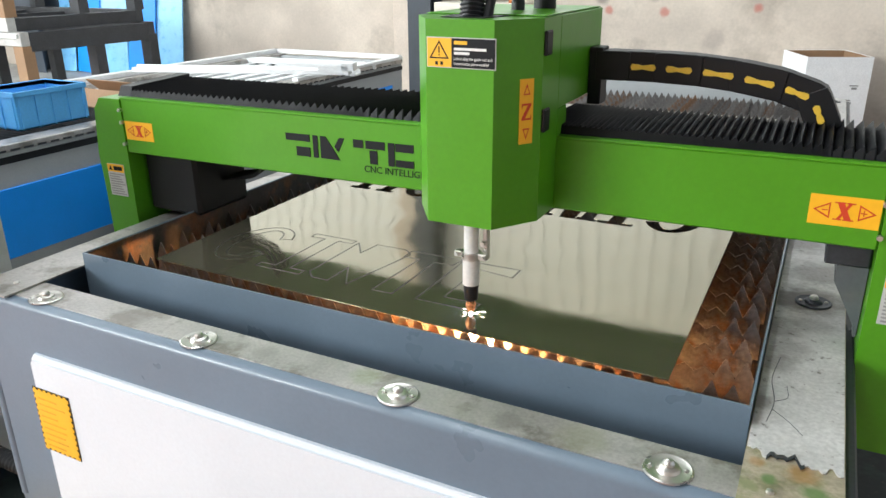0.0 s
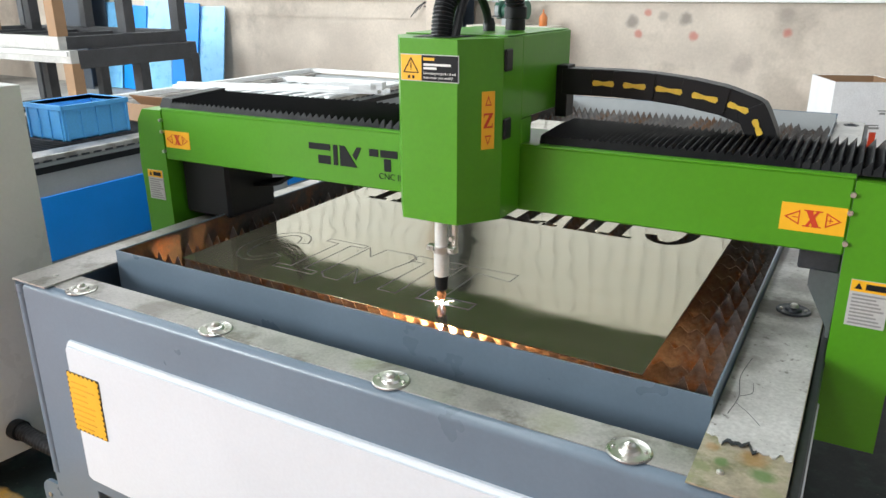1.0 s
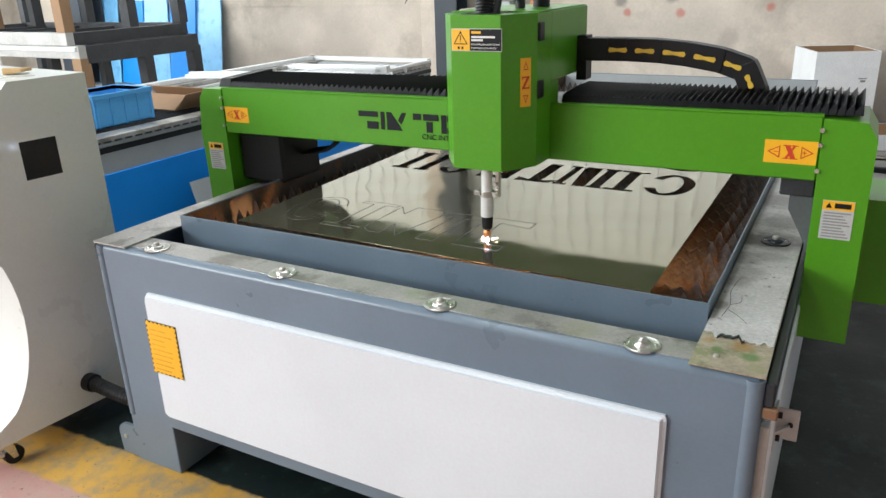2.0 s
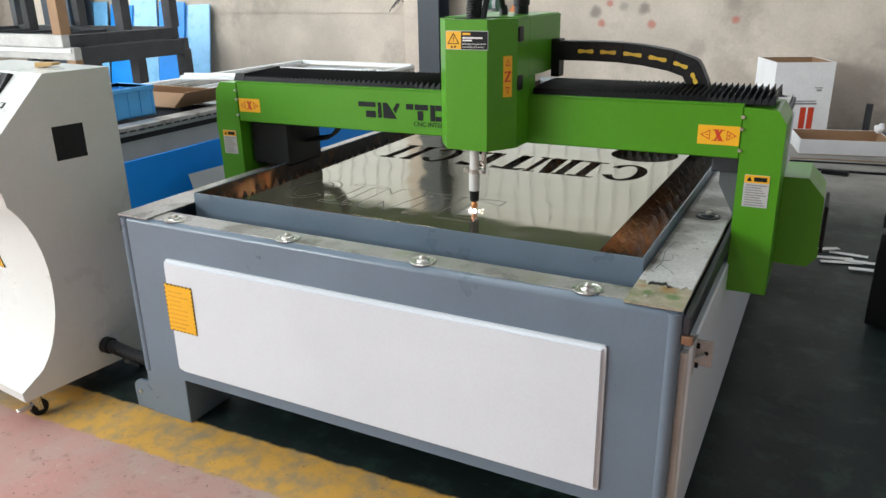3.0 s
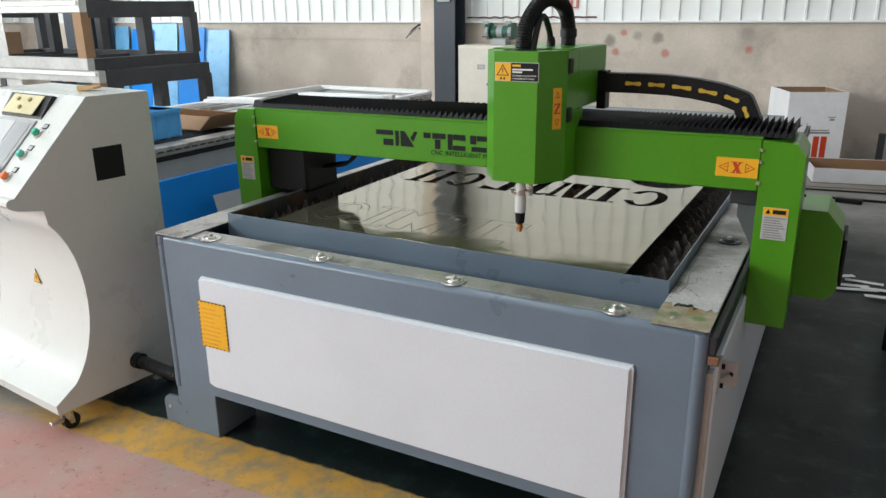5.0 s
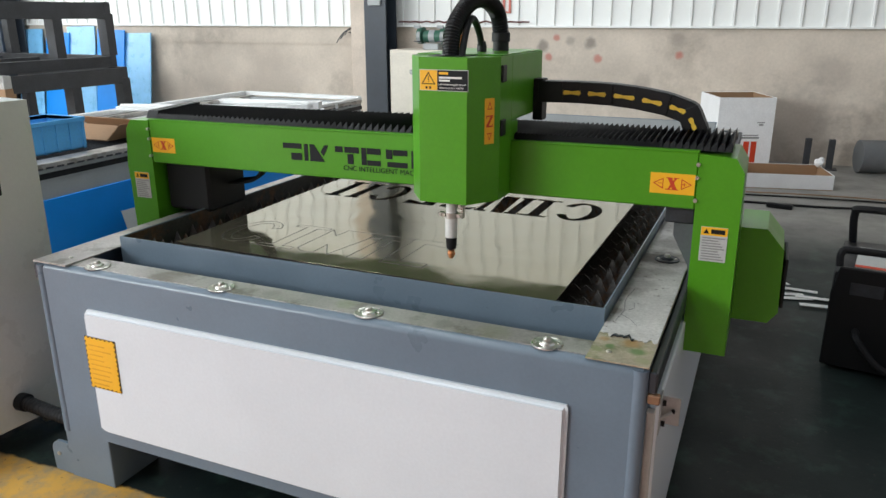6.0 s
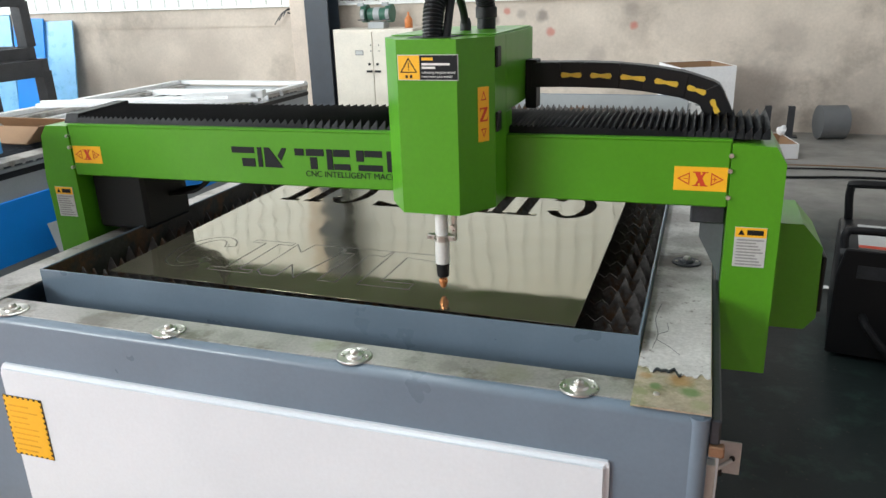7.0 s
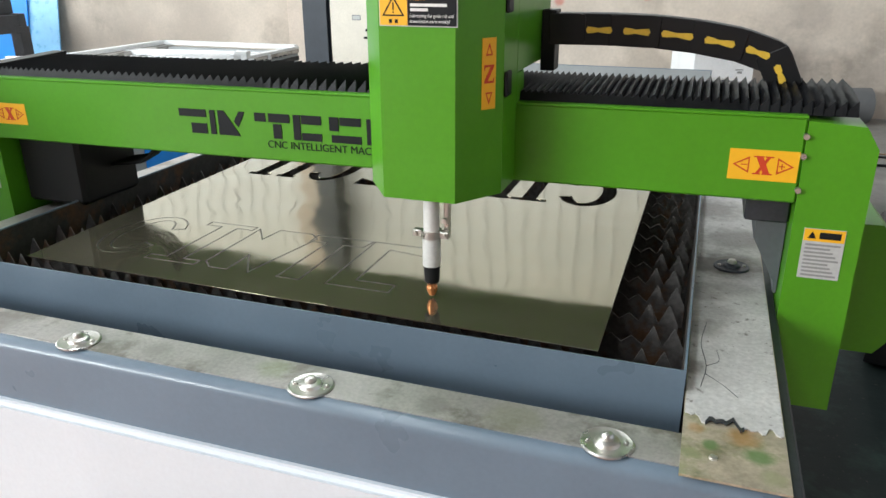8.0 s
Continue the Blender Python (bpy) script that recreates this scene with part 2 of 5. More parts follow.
def floor_paint():
    """Worn workshop floor: red aisle, yellow line, dark green bays, bare grey beyond."""
    m = bpy.data.materials.new("worn_painted_concrete_floor")
    m.use_nodes = True
    nt = m.node_tree
    b = nt.nodes["Principled BSDF"]
    tc = nt.nodes.new("ShaderNodeTexCoord")
    sep = nt.nodes.new("ShaderNodeSeparateXYZ")
    nt.links.new(tc.outputs["Object"], sep.inputs[0])

    def nz(sc, det, ro=0.65):
        n = nt.nodes.new("ShaderNodeTexNoise")
        n.inputs["Scale"].default_value, n.inputs["Detail"].default_value, n.inputs["Roughness"].default_value = sc, det, ro
        nt.links.new(tc.outputs["Object"], n.inputs["Vector"])
        return n.outputs[0]

    def mth(op, a, c):
        n = nt.nodes.new("ShaderNodeMath")
        n.operation = op
        for k, v in ((0, a), (1, c)):
            if isinstance(v, (int, float)):
                n.inputs[k].default_value = v
            else:
                nt.links.new(v, n.inputs[k])
        return n.outputs[0]

    def step(v, lo, hi):
        n = nt.nodes.new("ShaderNodeMapRange")
        n.inputs[1].default_value, n.inputs[2].default_value = lo, hi
        nt.links.new(v, n.inputs[0])
        return n.outputs[0]

    def blend(f, a, c):
        n = nt.nodes.new("ShaderNodeMix")
        n.data_type = "RGBA"
        nt.links.new(f, n.inputs[0])
        for k, v in ((6, a), (7, c)):
            if isinstance(v, tuple):
                n.inputs[k].default_value = (*v, 1)
            else:
                nt.links.new(v, n.inputs[k])
        return n.outputs[2]

    rag = mth("MULTIPLY", mth("SUBTRACT", nz(7, 5), 0.5), 0.05)
    across = mth("ADD", mth("SUBTRACT", sep.outputs[1], mth("MULTIPLY", sep.outputs[0], 0.035)), rag)
    dirt = nz(2.2, 6)
    fine = nz(45, 4)
    mottle = nz(16, 6, 0.75)
    red = blend(step(dirt, 0.42, 0.68), (0.5, 0.265, 0.23), (0.45, 0.345, 0.3))
    red = blend(step(mottle, 0.56, 0.7), red, (0.33, 0.2, 0.17))
    red = blend(step(mottle, 0.4, 0.3), red, (0.52, 0.41, 0.37))
    yellow = blend(step(nz(9, 6), 0.44, 0.64), (0.64, 0.36, 0.075), (0.36, 0.28, 0.16))
    green = blend(step(nz(6, 6), 0.52, 0.68), (0.009, 0.017, 0.0165), (0.024, 0.05, 0.04))
    grey = blend(step(dirt, 0.4, 0.65), (0.36, 0.34, 0.3), (0.27, 0.25, 0.22))
    col = blend(step(across, -0.215, -0.2), red, yellow)
    col = blend(step(across, 0.03, 0.045), col, green)
    left = mth("ADD", sep.outputs[0], mth("MULTIPLY", rag, 6.0))
    col = blend(mth("MULTIPLY", step(left, -0.6, -0.95), step(across, -0.3, -0.14)), col, grey)
    far = mth("ADD", sep.outputs[1], mth("MULTIPLY", rag, 8.0))
    far_grey = blend(step(dirt, 0.4, 0.65), (0.3, 0.29, 0.27), (0.21, 0.205, 0.19))
    col = blend(step(far, 4.0, 5.2), col, far_grey)
    sp = blend(step(fine, 0.3, 0.36), (0.07, 0.06, 0.055), col)
    nt.links.new(sp, b.inputs["Base Color"])
    b.inputs["Specular IOR Level"].default_value = 0.35
    nt.links.new(mth("ADD", mth("MULTIPLY", dirt, 0.4), 0.34), b.inputs["Roughness"])
    bp = nt.nodes.new("ShaderNodeBump")
    bp.inputs["Strength"].default_value, bp.inputs["Distance"].default_value = 0.25, 0.004
    nt.links.new(fine, bp.inputs["Height"])
    nt.links.new(bp.outputs[0], b.inputs["Normal"])
    return m


FLOOR = floor_paint()


# ---- mesh helpers ----
def box(x0, y0, z0, x1, y1, z1, bev=0.0, bm=None, seg=1):
    b = bmesh.new()
    vs = [b.verts.new(p) for p in ((x0, y0, z0), (x1, y0, z0), (x1, y1, z0), (x0, y1, z0), (x0, y0, z1), (x1, y0, z1), (x1, y1, z1), (x0, y1, z1))]
    for f in ((3, 2, 1, 0), (4, 5, 6, 7), (0, 1, 5, 4), (1, 2, 6, 5), (2, 3, 7, 6), (3, 0, 4, 7)):
        b.faces.new([vs[k] for k in f])
    if bev:
        bmesh.ops.bevel(b, geom=b.edges[:], offset=bev, segments=seg, affect="EDGES", profile=0.5)
    return merge(bm, b)


def merge(bm, b):
    if bm is None:
        return b
    me = bpy.data.meshes.new("tmp")
    b.to_mesh(me)
    bm.from_mesh(me)
    b.free()
    bpy.data.meshes.remove(me)
    return bm


def prism(profile, axis, a, c, bm=None, bev=0.0):
    """A closed profile swept along an axis from a to c; the profile's pair fills the other two axes in order."""
    b = bmesh.new()

    def at(p, v):
        return {"x": (v, p[0], p[1]), "y": (p[0], v, p[1]), "z": (p[0], p[1], v)}[axis]

    lo, hi = [b.verts.new(at(p, a)) for p in profile], [b.verts.new(at(p, c)) for p in profile]
    n = len(profile)
    b.faces.new(lo), b.faces.new(hi[::-1])
    for k in range(n):
        b.faces.new((lo[k], hi[k], hi[(k + 1) % n], lo[(k + 1) % n]))
    bmesh.ops.recalc_face_normals(b, faces=b.faces[:])
    if bev:
        bmesh.ops.bevel(b, geom=b.edges[:], offset=bev, segments=1, affect="EDGES")
    return merge(bm, b)


def tube(pts, r, seg=12, bm=None, ribs=None, caps=True):
    """A round tube along points; ribs: (pitch, depth) of corrugation."""
    b = bmesh.new()
    pts = [Vector(p) for p in pts]
    if ribs:
        length = sum((q - p).length for p, q in zip(pts, pts[1:]))
        count = max(int(length / ribs[0] * 4), 8)
        path = []
        cum = [0.0]
        for p, q in zip(pts, pts[1:]):
            cum.append(cum[-1] + (q - p).length)
        for k in range(count + 1):
            d = length * k / count
            i = max(j for j in range(len(cum) - 1) if cum[j] <= d + 1e-9)
            u = (d - cum[i]) / max(cum[i + 1] - cum[i], 1e-9)
            path.append(pts[i].lerp(pts[i + 1], u))
        radii = [r - (ribs[1] if k % 4 in (2, 3) else 0) for k in range(count + 1)]
        pts = path
    else:
        radii = [r] * len(pts)
    rings, up = [], None
    for k, p in enumerate(pts):
        d = (pts[min(k + 1, len(pts) - 1)] - pts[max(k - 1, 0)]).normalized()
        if up is None:
            up = d.orthogonal().normalized()
        up = (up - d * up.dot(d)).normalized()
        side = d.cross(up)
        rings.append([b.verts.new(p + radii[k] * (math.cos(2 * math.pi * j / seg) * up + math.sin(2 * math.pi * j / seg) * side)) for j in range(seg)])
    for r0, r1 in zip(rings, rings[1:]):
        for j in range(seg):
            b.faces.new((r0[j], r0[(j + 1) % seg], r1[(j + 1) % seg], r1[j])).smooth = True
    if caps:
        b.faces.new(rings[0][::-1]), b.faces.new(rings[-1])
    return merge(bm, b)


def lathe(profile, x=0, y=0, seg=24, bm=None):
    """Radius and height pairs turned round a vertical axis."""
    b = bmesh.new()
    rings = [[b.verts.new((x + r * math.cos(2 * math.pi * j / seg), y + r * math.sin(2 * math.pi * j / seg), z)) for j in range(seg)] for r, z in profile]
    for r0, r1 in zip(rings, rings[1:]):
        for j in range(seg):
            b.faces.new((r0[j], r0[(j + 1) % seg], r1[(j + 1) % seg], r1[j])).smooth = True
    b.faces.new(rings[0][::-1]), b.faces.new(rings[-1])
    return merge(bm, b)


def curve_points(pts, n=8):
    """A smooth line through points."""
    pts = [Vector(p) for p in pts]
    ext = [2 * pts[0] - pts[1]] + pts + [2 * pts[-1] - pts[-2]]
    out = []
    for k in range(1, len(ext) - 2):
        p0, p1, p2, p3 = ext[k - 1 : k + 3]
        for j in range(n):
            u = j / n
            out.append(0.5 * (2 * p1 + (p2 - p0) * u + (2 * p0 - 5 * p1 + 4 * p2 - p3) * u * u + (3 * p1 - p0 - 3 * p2 + p3) * u**3))
    return out + [pts[-1]]


ROOT = {}


def thing(name, x, y, z, label, category, group="", rz=0.0, kind=""):
    ob = new(name)
    ob.empty_display_size = 0.1
    ob.matrix_world = pose(x, y, z, 0, 0, rz)
    ROOT[ob.name] = Vector((x, y, z))
    return tagged(ob, label, category, group, kind)


def part(name, bm, material, parent, label="", local=False):
    """Links a bmesh, given in world places (or in its thing's own space when local), as one mesh under its thing or part."""
    me = bpy.data.meshes.new(name)
    if not local:
        bm.transform(Matrix.Translation(-ROOT.get(parent.name, Vector())))
    bm.to_mesh(me)
    bm.free()
    for m in material if isinstance(material, (list, tuple)) else (material,):
        me.materials.append(m)
    me.shade_smooth()
    me.set_sharp_from_angle(angle=radians(32))
    ob = new(name, me)
    ob.parent = parent
    ROOT[ob.name] = ROOT.get(parent.name, Vector())
    return tagged(ob, label)


def shared(name, me, parent, loc, rz=0.0):
    """A piece on shared mesh data at a place in its parent's space."""
    ob = new(name, me)
    ob.parent = parent
    ob.matrix_basis = pose(*loc, 0, 0, rz)
    ROOT[ob.name] = ROOT.get(parent.name, Vector())
    return ob


def mesh_of(name, bm, *materials):
    me = bpy.data.meshes.new(name)
    bm.to_mesh(me)
    bm.free()
    for m in materials:
        me.materials.append(m)
    return me


def solid(name, bm, material, label, category="", group="", kind="", m=None):
    """A thing that is one mesh."""
    ob = new(name, mesh_of(name, bm, material))
    if m is not None:
        ob.matrix_world = m
    ROOT[ob.name] = Vector()
    return tagged(ob, label, category, group, kind)


def outline_bm(loops, half, m):
    """Flat plate from closed loops (inner loops are holes), half its thickness, laid by m."""
    cu = bpy.data.curves.new("outline", "CURVE")
    cu.dimensions, cu.fill_mode, cu.extrude = "2D", "BOTH", half
    for loop in loops:
        sp = cu.splines.new("POLY")
        sp.points.add(len(loop) - 1)
        for p, (x, y) in zip(sp.points, loop):
            p.co = (x, y, 0, 1)
        sp.use_cyclic_u = True
    ob = bpy.data.objects.new("outline", cu)
    me = bpy.data.meshes.new_from_object(ob)
    bm = bmesh.new()
    bm.from_mesh(me)
    bmesh.ops.remove_doubles(bm, verts=bm.verts[:], dist=1e-6)
    bm.transform(m)
    bpy.data.objects.remove(ob)
    bpy.data.meshes.remove(me)
    return bm


def text_bm(body, size, m, half=0.0004, align="CENTER"):
    cu = bpy.data.curves.new("text", "FONT")
    cu.body, cu.size, cu.extrude, cu.align_x, cu.align_y = body, size, half, align, "CENTER"
    ob = bpy.data.objects.new("text", cu)
    scene.collection.objects.link(ob)
    bpy.context.view_layer.update()
    me = bpy.data.meshes.new_from_object(ob.evaluated_get(bpy.context.evaluated_depsgraph_get()))
    bm = bmesh.new()
    bm.from_mesh(me)
    bm.transform(m)
    bpy.data.objects.remove(ob)
    bpy.data.meshes.remove(me)
    return bm


def front(x, y, z):
    """The pose of a flat piece that faces -y."""
    return pose(x, y, z, 90, 0, 0)


# ---- hall ----
floor = solid("floor", box(-14, -9, -0.2, 8, 8.2, 0.0), FLOOR, "worn concrete floor painted red, yellow and dark green", kind="structure")
WALL_Y = 8.0
wall_north = solid("wall_north", box(-14.2, WALL_Y, 0, 8.2, WALL_Y + 0.24, 1.52), WALL_PLASTER, "stained plaster lower wall of the workshop", kind="structure")
part("upper_plaster", box(-14.2, WALL_Y - 0.012, 1.275, -3.36, WALL_Y, 1.515), CONCRETE, wall_north)
part("ledge_trim", box(-14.2, WALL_Y - 0.05, 1.52, 8.2, WALL_Y + 0.24, 1.545, 0.004), PANEL_WHITE, wall_north, "white metal ledge")
pb = box(0.006, -0.012, 0, 0.236, 0.03, 5.35)
prism([(-0.012, -0.04), (0.012, -0.04), (0.02, 0.0), (-0.02, 0.0)], "z", 0, 5.35, pb)
panel_mesh = mesh_of("panel", pb, PANEL_WHITE)
for k in range(92):
    shared("panel", panel_mesh, wall_north, (-14 + 0.24 * k, WALL_Y + 0.06, 1.545))
part("backing", box(-14.2, WALL_Y + 0.1, 1.545, 8.2, WALL_Y + 0.2, 6.9), PANEL_WHITE, wall_north)
we = box(8.0, -9, 0, 8.2, 8, 2.2)
box(8.0, -9, 5.0, 8.2, 8, 6.9, bm=we)
box(8.0, 6.1, 2.2, 8.2, 8, 5.0, bm=we)
box(8.0, -9, 2.2, 8.2, -4.1, 5.0, bm=we)
solid("wall_east", we, CONCRETE, "plaster side wall with a long window opening", kind="structure")
wl = box(-14.2, -9, 0, -14.0, 8, 2.2)
box(-14.2, -9, 5.0, -14.0, 8, 6.9, bm=wl)
box(-14.2, 6.1, 2.2, -14.0, 8, 5.0, bm=wl)
box(-14.2, -9, 2.2, -14.0, -6.1, 5.0, bm=wl)
solid("wall_west", wl, CONCRETE, "plaster side wall with a long window opening", kind="structure")
ws = box(-14.2, -9.2, 0, -11.2, -9.0, 6.9)
box(-4.8, -9.2, 0, 8.2, -9.0, 6.9, bm=ws)
box(-11.2, -9.2, 0, -4.8, -9.0, 2.7, bm=ws)
box(-11.2, -9.2, 6.1, -4.8, -9.0, 6.9, bm=ws)
solid("wall_south", ws, CONCRETE, "plaster wall with a high window opening", kind="structure")
# unseen roof, its gaps cut only for the added overhead lamps
cb = None
for x0, x1 in ((-14.2, -7.7), (-6.3, -1.7), (-0.3, 8.2)):
    cb = box(x0, -9.2, 6.9, x1, 8.2, 7.0, bm=cb)
for y0, y1 in ((-9.2, -6.6), (6.6, 8.2)):
    for x0 in (-7.7, -1.7):
        box(x0, y0, 6.9, x0 + 1.4, y1, 7.0, bm=cb)
solid("ceiling", cb, ROOF, "grey sheet roof with strips left open for added fill lamps", kind="structure")

column = thing("steel_column", -2.9, 7.72, 0, "dark painted steel column before the plaster wall", "column", kind="structure")
c = box(-3.06, 7.56, 0, -2.735, 7.58, 6.9)
box(-3.06, 7.86, 0, -2.735, 7.88, 6.9, bm=c)
box(-2.907, 7.58, 0, -2.888, 7.86, 6.9, bm=c)
part("flange", c, COLUMN, column)
part("side_plate", box(-3.059, 7.581, 0, -3.042, 7.859, 6.9), COLUMN, column)
part("clamp_band", box(-2.99, 7.53, 1.8, -2.8, 7.56, 1.9, 0.006), GREY_LIGHT, column)
far_column = thing("steel_column", -10.4, 7.6, 0, "wide dark painted steel column before the plaster wall", "column", kind="structure")
c = box(-10.77, 7.4, 0, -10.05, 7.425, 6.9)
box(-10.77, 7.86, 0, -10.05, 7.885, 6.9, bm=c)
box(-10.425, 7.425, 0, -10.395, 7.86, 6.9, bm=c)
part("flange", c, COLUMN, far_column)
solid("wall_pilaster", box(-3.42, 7.8, 0, -3.08, 8.0, 6.9, 0.01), PILASTER, "pale plaster pilaster of the wall", kind="structure")

# ---- plasma cutting table ----
TX0, TX1, TOP, BACK = -0.155, 1.93, 0.856, 4.25
table = thing("cutting_table", 0.8875, 1.8, 0, "slate grey plasma cutting table with white side panels", "cutting table")
# outer frame: front apron with a rolled top edge, sides and rear
prof = [(0.02, 0.2)] + [(0.04 - 0.02 * math.cos(radians(a)), 0.836 + 0.02 * math.sin(radians(a))) for a in range(0, 91, 15)] + [(0.135, 0.856), (0.135, 0.852), (0.06, 0.84), (0.06, 0.2)]
ab = prism(prof, "x", TX0 + 0.012, TX1 - 0.012)
for f in ab.faces:
    f.smooth = f.normal.z > 0.03 and f.normal.y < -0.03
apron = part("front_apron", ab, GREY_ENAMEL, table)
b = tube(curve_points([(TX0 + 0.02, 0.033, 0.2), (TX0 + 0.02, 0.033, 0.85)], 2), 0.02, 12)
part("corner_roll", b, GREY_ENAMEL, table)
b = tube(curve_points([(TX1 - 0.02, 0.037, 0.0), (TX1 - 0.02, 0.037, 0.85)], 2), 0.022, 12)
part("corner_roll", b, GREY_ENAMEL, table)
for x0, x1, nm in ((TX0, TX0 + 0.05, "side_frame"), (TX1 - 0.05, TX1, "side_frame")):
    part(nm, box(x0, 0.05, 0.2, x1, BACK, 0.835, 0.004), GREY_ENAMEL, table)
part("rear_frame", box(TX0, BACK, 0.2, TX1, BACK + 0.05, 0.85, 0.004), GREY_ENAMEL, table)
# legs with a rounded foot plate
for y0 in (0.022, 2.0, 3.98):
    part("leg", box(TX0 + 0.004, y0, 0.0, 0.066, y0 + 0.22, 0.21, 0.003), GREY_ENAMEL, table)
    part("leg", box(1.70, y0, 0.0, TX1 - 0.004, y0 + 0.22, 0.21, 0.003), GREY_ENAMEL, table)
arc = [(-0.155, 0.0), (-0.245, 0.0)] + [(-0.205 - 0.045 * math.cos(a), 0.085 + 0.045 * math.sin(a)) for a in [radians(v) for v in range(0, 91, 15)]] + [(-0.155, 0.13)]
foot = part("foot_plate", prism(arc, "y", 0.03, 0.042), GREY_ENAMEL, table)
part("bolt", tube([(-0.215, 0.026, 0.075), (-0.215, 0.032, 0.075)], 0.008, 8), CHROME, foot)
# bare steel top strips
part("front_strip", box(TX0 + 0.02, 0.046, TOP, 1.785, 0.134, TOP + 0.0025), BARE_STEEL, table, "scuffed bare steel strip")
part("left_strip", box(TX0 - 0.004, 0.018, TOP + 0.003, -0.006, BACK, TOP + 0.008), BARE_STEEL, table, "bare steel rail cover")
part("left_strip_screw", lathe([(0.008, TOP + 0.008), (0.007, TOP + 0.012), (0.001, TOP + 0.013)], -0.06, 0.09, 10), CHROME, table)
rs = part("right_strip", box(1.7755, 0.022, TOP + 0.003, 1.931, BACK, TOP + 0.007), SCRAPED, table, "scraped steel end of the rail cover")
edge = []
for k in range(29):
    u = k / 28
    edge.append((1.777 + 0.152 * u, 0.185 - 0.02 * u + 0.012 * math.sin(9 * u) * math.sin(23 * u) + 0.006 * math.sin(51 * u + 1)))
film = [(x, y) for x, y in edge] + [(1.929, BACK), (1.777, BACK)]
part("paint_film", outline_bm([film], 0.0011, pose(0, 0, TOP + 0.0084)), RAIL_PAINT, rs, "pale scratched paint with a torn edge")
part("torn_edge", outline_bm([[(x, y + 0.004) for x, y in edge[6:18]] + [(x, y - 0.007) for x, y in edge[6:18]][::-1]], 0.001, pose(0, 0, TOP + 0.0102)), STEEL_DARK, rs)
part("strip_screw", lathe([(0.007, TOP + 0.007), (0.006, TOP + 0.011), (0.001, TOP + 0.012)], 1.823, 0.075, 10), CHROME, rs)
crack = tube(curve_points([(1.80, 0.28, TOP + 0.0095), (1.808, 0.36, TOP + 0.0095), (1.797, 0.45, TOP + 0.0095), (1.806, 0.55, TOP + 0.0095)], 5), 0.0009, 5)
tube(curve_points([(1.806, 0.33, TOP + 0.0095), (1.835, 0.30, TOP + 0.0095), (1.862, 0.262, TOP + 0.0095)], 4), 0.0007, 5, crack)
tube(curve_points([(1.808, 0.36, TOP + 0.0095), (1.83, 0.385, TOP + 0.0095), (1.826, 0.43, TOP + 0.0095)], 4), 0.0007, 5, crack)
part("paint_crack", crack, STEEL_DARK, rs)


def ball_unit(x, y, z, dark=False):
    """Ball transfer unit: pressed flange, two rivets, dome and ball."""
    flange = part("ball_unit", lathe([(0.042, z), (0.0425, z + 0.0025), (0.0395, z + 0.0042), (0.035, z + 0.003), (0.0215, z + 0.0028), (0.019, z + 0.008), (0.0135, z + 0.0105), (0.002, z + 0.011)], x, y, 28), STEEL_DARK if dark else CHROME, table, "round ball transfer unit")
    part("ball", lathe([(0.011, z + 0.01), (0.0106, z + 0.0155), (0.0075, z + 0.0195), (0.001, z + 0.021)], x, y, 14), CHROME, flange)
    for s in (-1, 1):
        part("rivet", lathe([(0.0045, z + 0.003), (0.004, z + 0.006), (0.001, z + 0.007)], x + s * 0.029, y + s * 0.005, 10), CHROME, flange)


for k in range(4):
    ball_unit(0.09 + 0.525 * k, 0.067, TOP + 0.0025)
for yy in (0.885, 2.1, 3.3, 4.1):
    ball_unit(1.858, yy, TOP + 0.0096, True)
    ball_unit(-0.085, yy, TOP + 0.008, True)
# white panel on the front, pillowed edge
pan = [(0.058, 0.262), (0.058, 0.7), (0.072, 0.718), (1.738, 0.724), (1.742, 0.712), (1.742, 0.252), (1.73, 0.248), (0.085, 0.248)]
b = prism(pan, "y", 0.0, 0.022)
bmesh.ops.bevel(b, geom=[e for e in b.edges if all(v.co.y < 0.001 for v in e.verts)], offset=0.012, segments=3, affect="EDGES")
panel = part("front_panel", b, WHITE_ENAMEL, table, "white enamelled front panel")
# dashed caution sticker on the panel
KX0, KX1, KZ0, KZ1 = 0.058, 0.197, 0.432, 0.626
sk = part("caution_sticker", box(KX0, -0.0025, KZ0, KX1, -0.0005, KZ1), INK, panel, "orange-yellow caution sticker with dashed border")
ss = box(KX0 + 0.006, -0.0035, KZ0 + 0.006, KX1 - 0.006, -0.002, KZ1 - 0.006)
for k in range(11):
    z0 = KZ0 + 0.002 + 0.0176 * k
    box(KX0 + 0.0005, -0.0032, z0, KX0 + 0.006, -0.002, z0 + 0.0095, bm=ss)
    box(KX1 - 0.006, -0.0032, z0, KX1 - 0.0005, -0.002, z0 + 0.0095, bm=ss)
for k in range(7):
    x0 = KX0 + 0.004 + 0.0192 * k
    box(x0, -0.0032, KZ0 + 0.0005, x0 + 0.01, -0.002, KZ0 + 0.006, bm=ss)
    box(x0, -0.0032, KZ1 - 0.006, x0 + 0.01, -0.002, KZ1 - 0.0005, bm=ss)
part("sticker_face", ss, STICKER, panel)
sb = None
rnd = random.Random(3)
for k in range(9):
    w = rnd.uniform(0.06, 0.108)
    sb = box(KX0 + 0.016, -0.0042, 0.448 + 0.0182 * k, KX0 + 0.016 + w, -0.0034, 0.4525 + 0.0182 * k, bm=sb)
part("sticker_text", sb, mat("ochre_ink", (0.74, 0.35, 0.012), 0.5), panel)
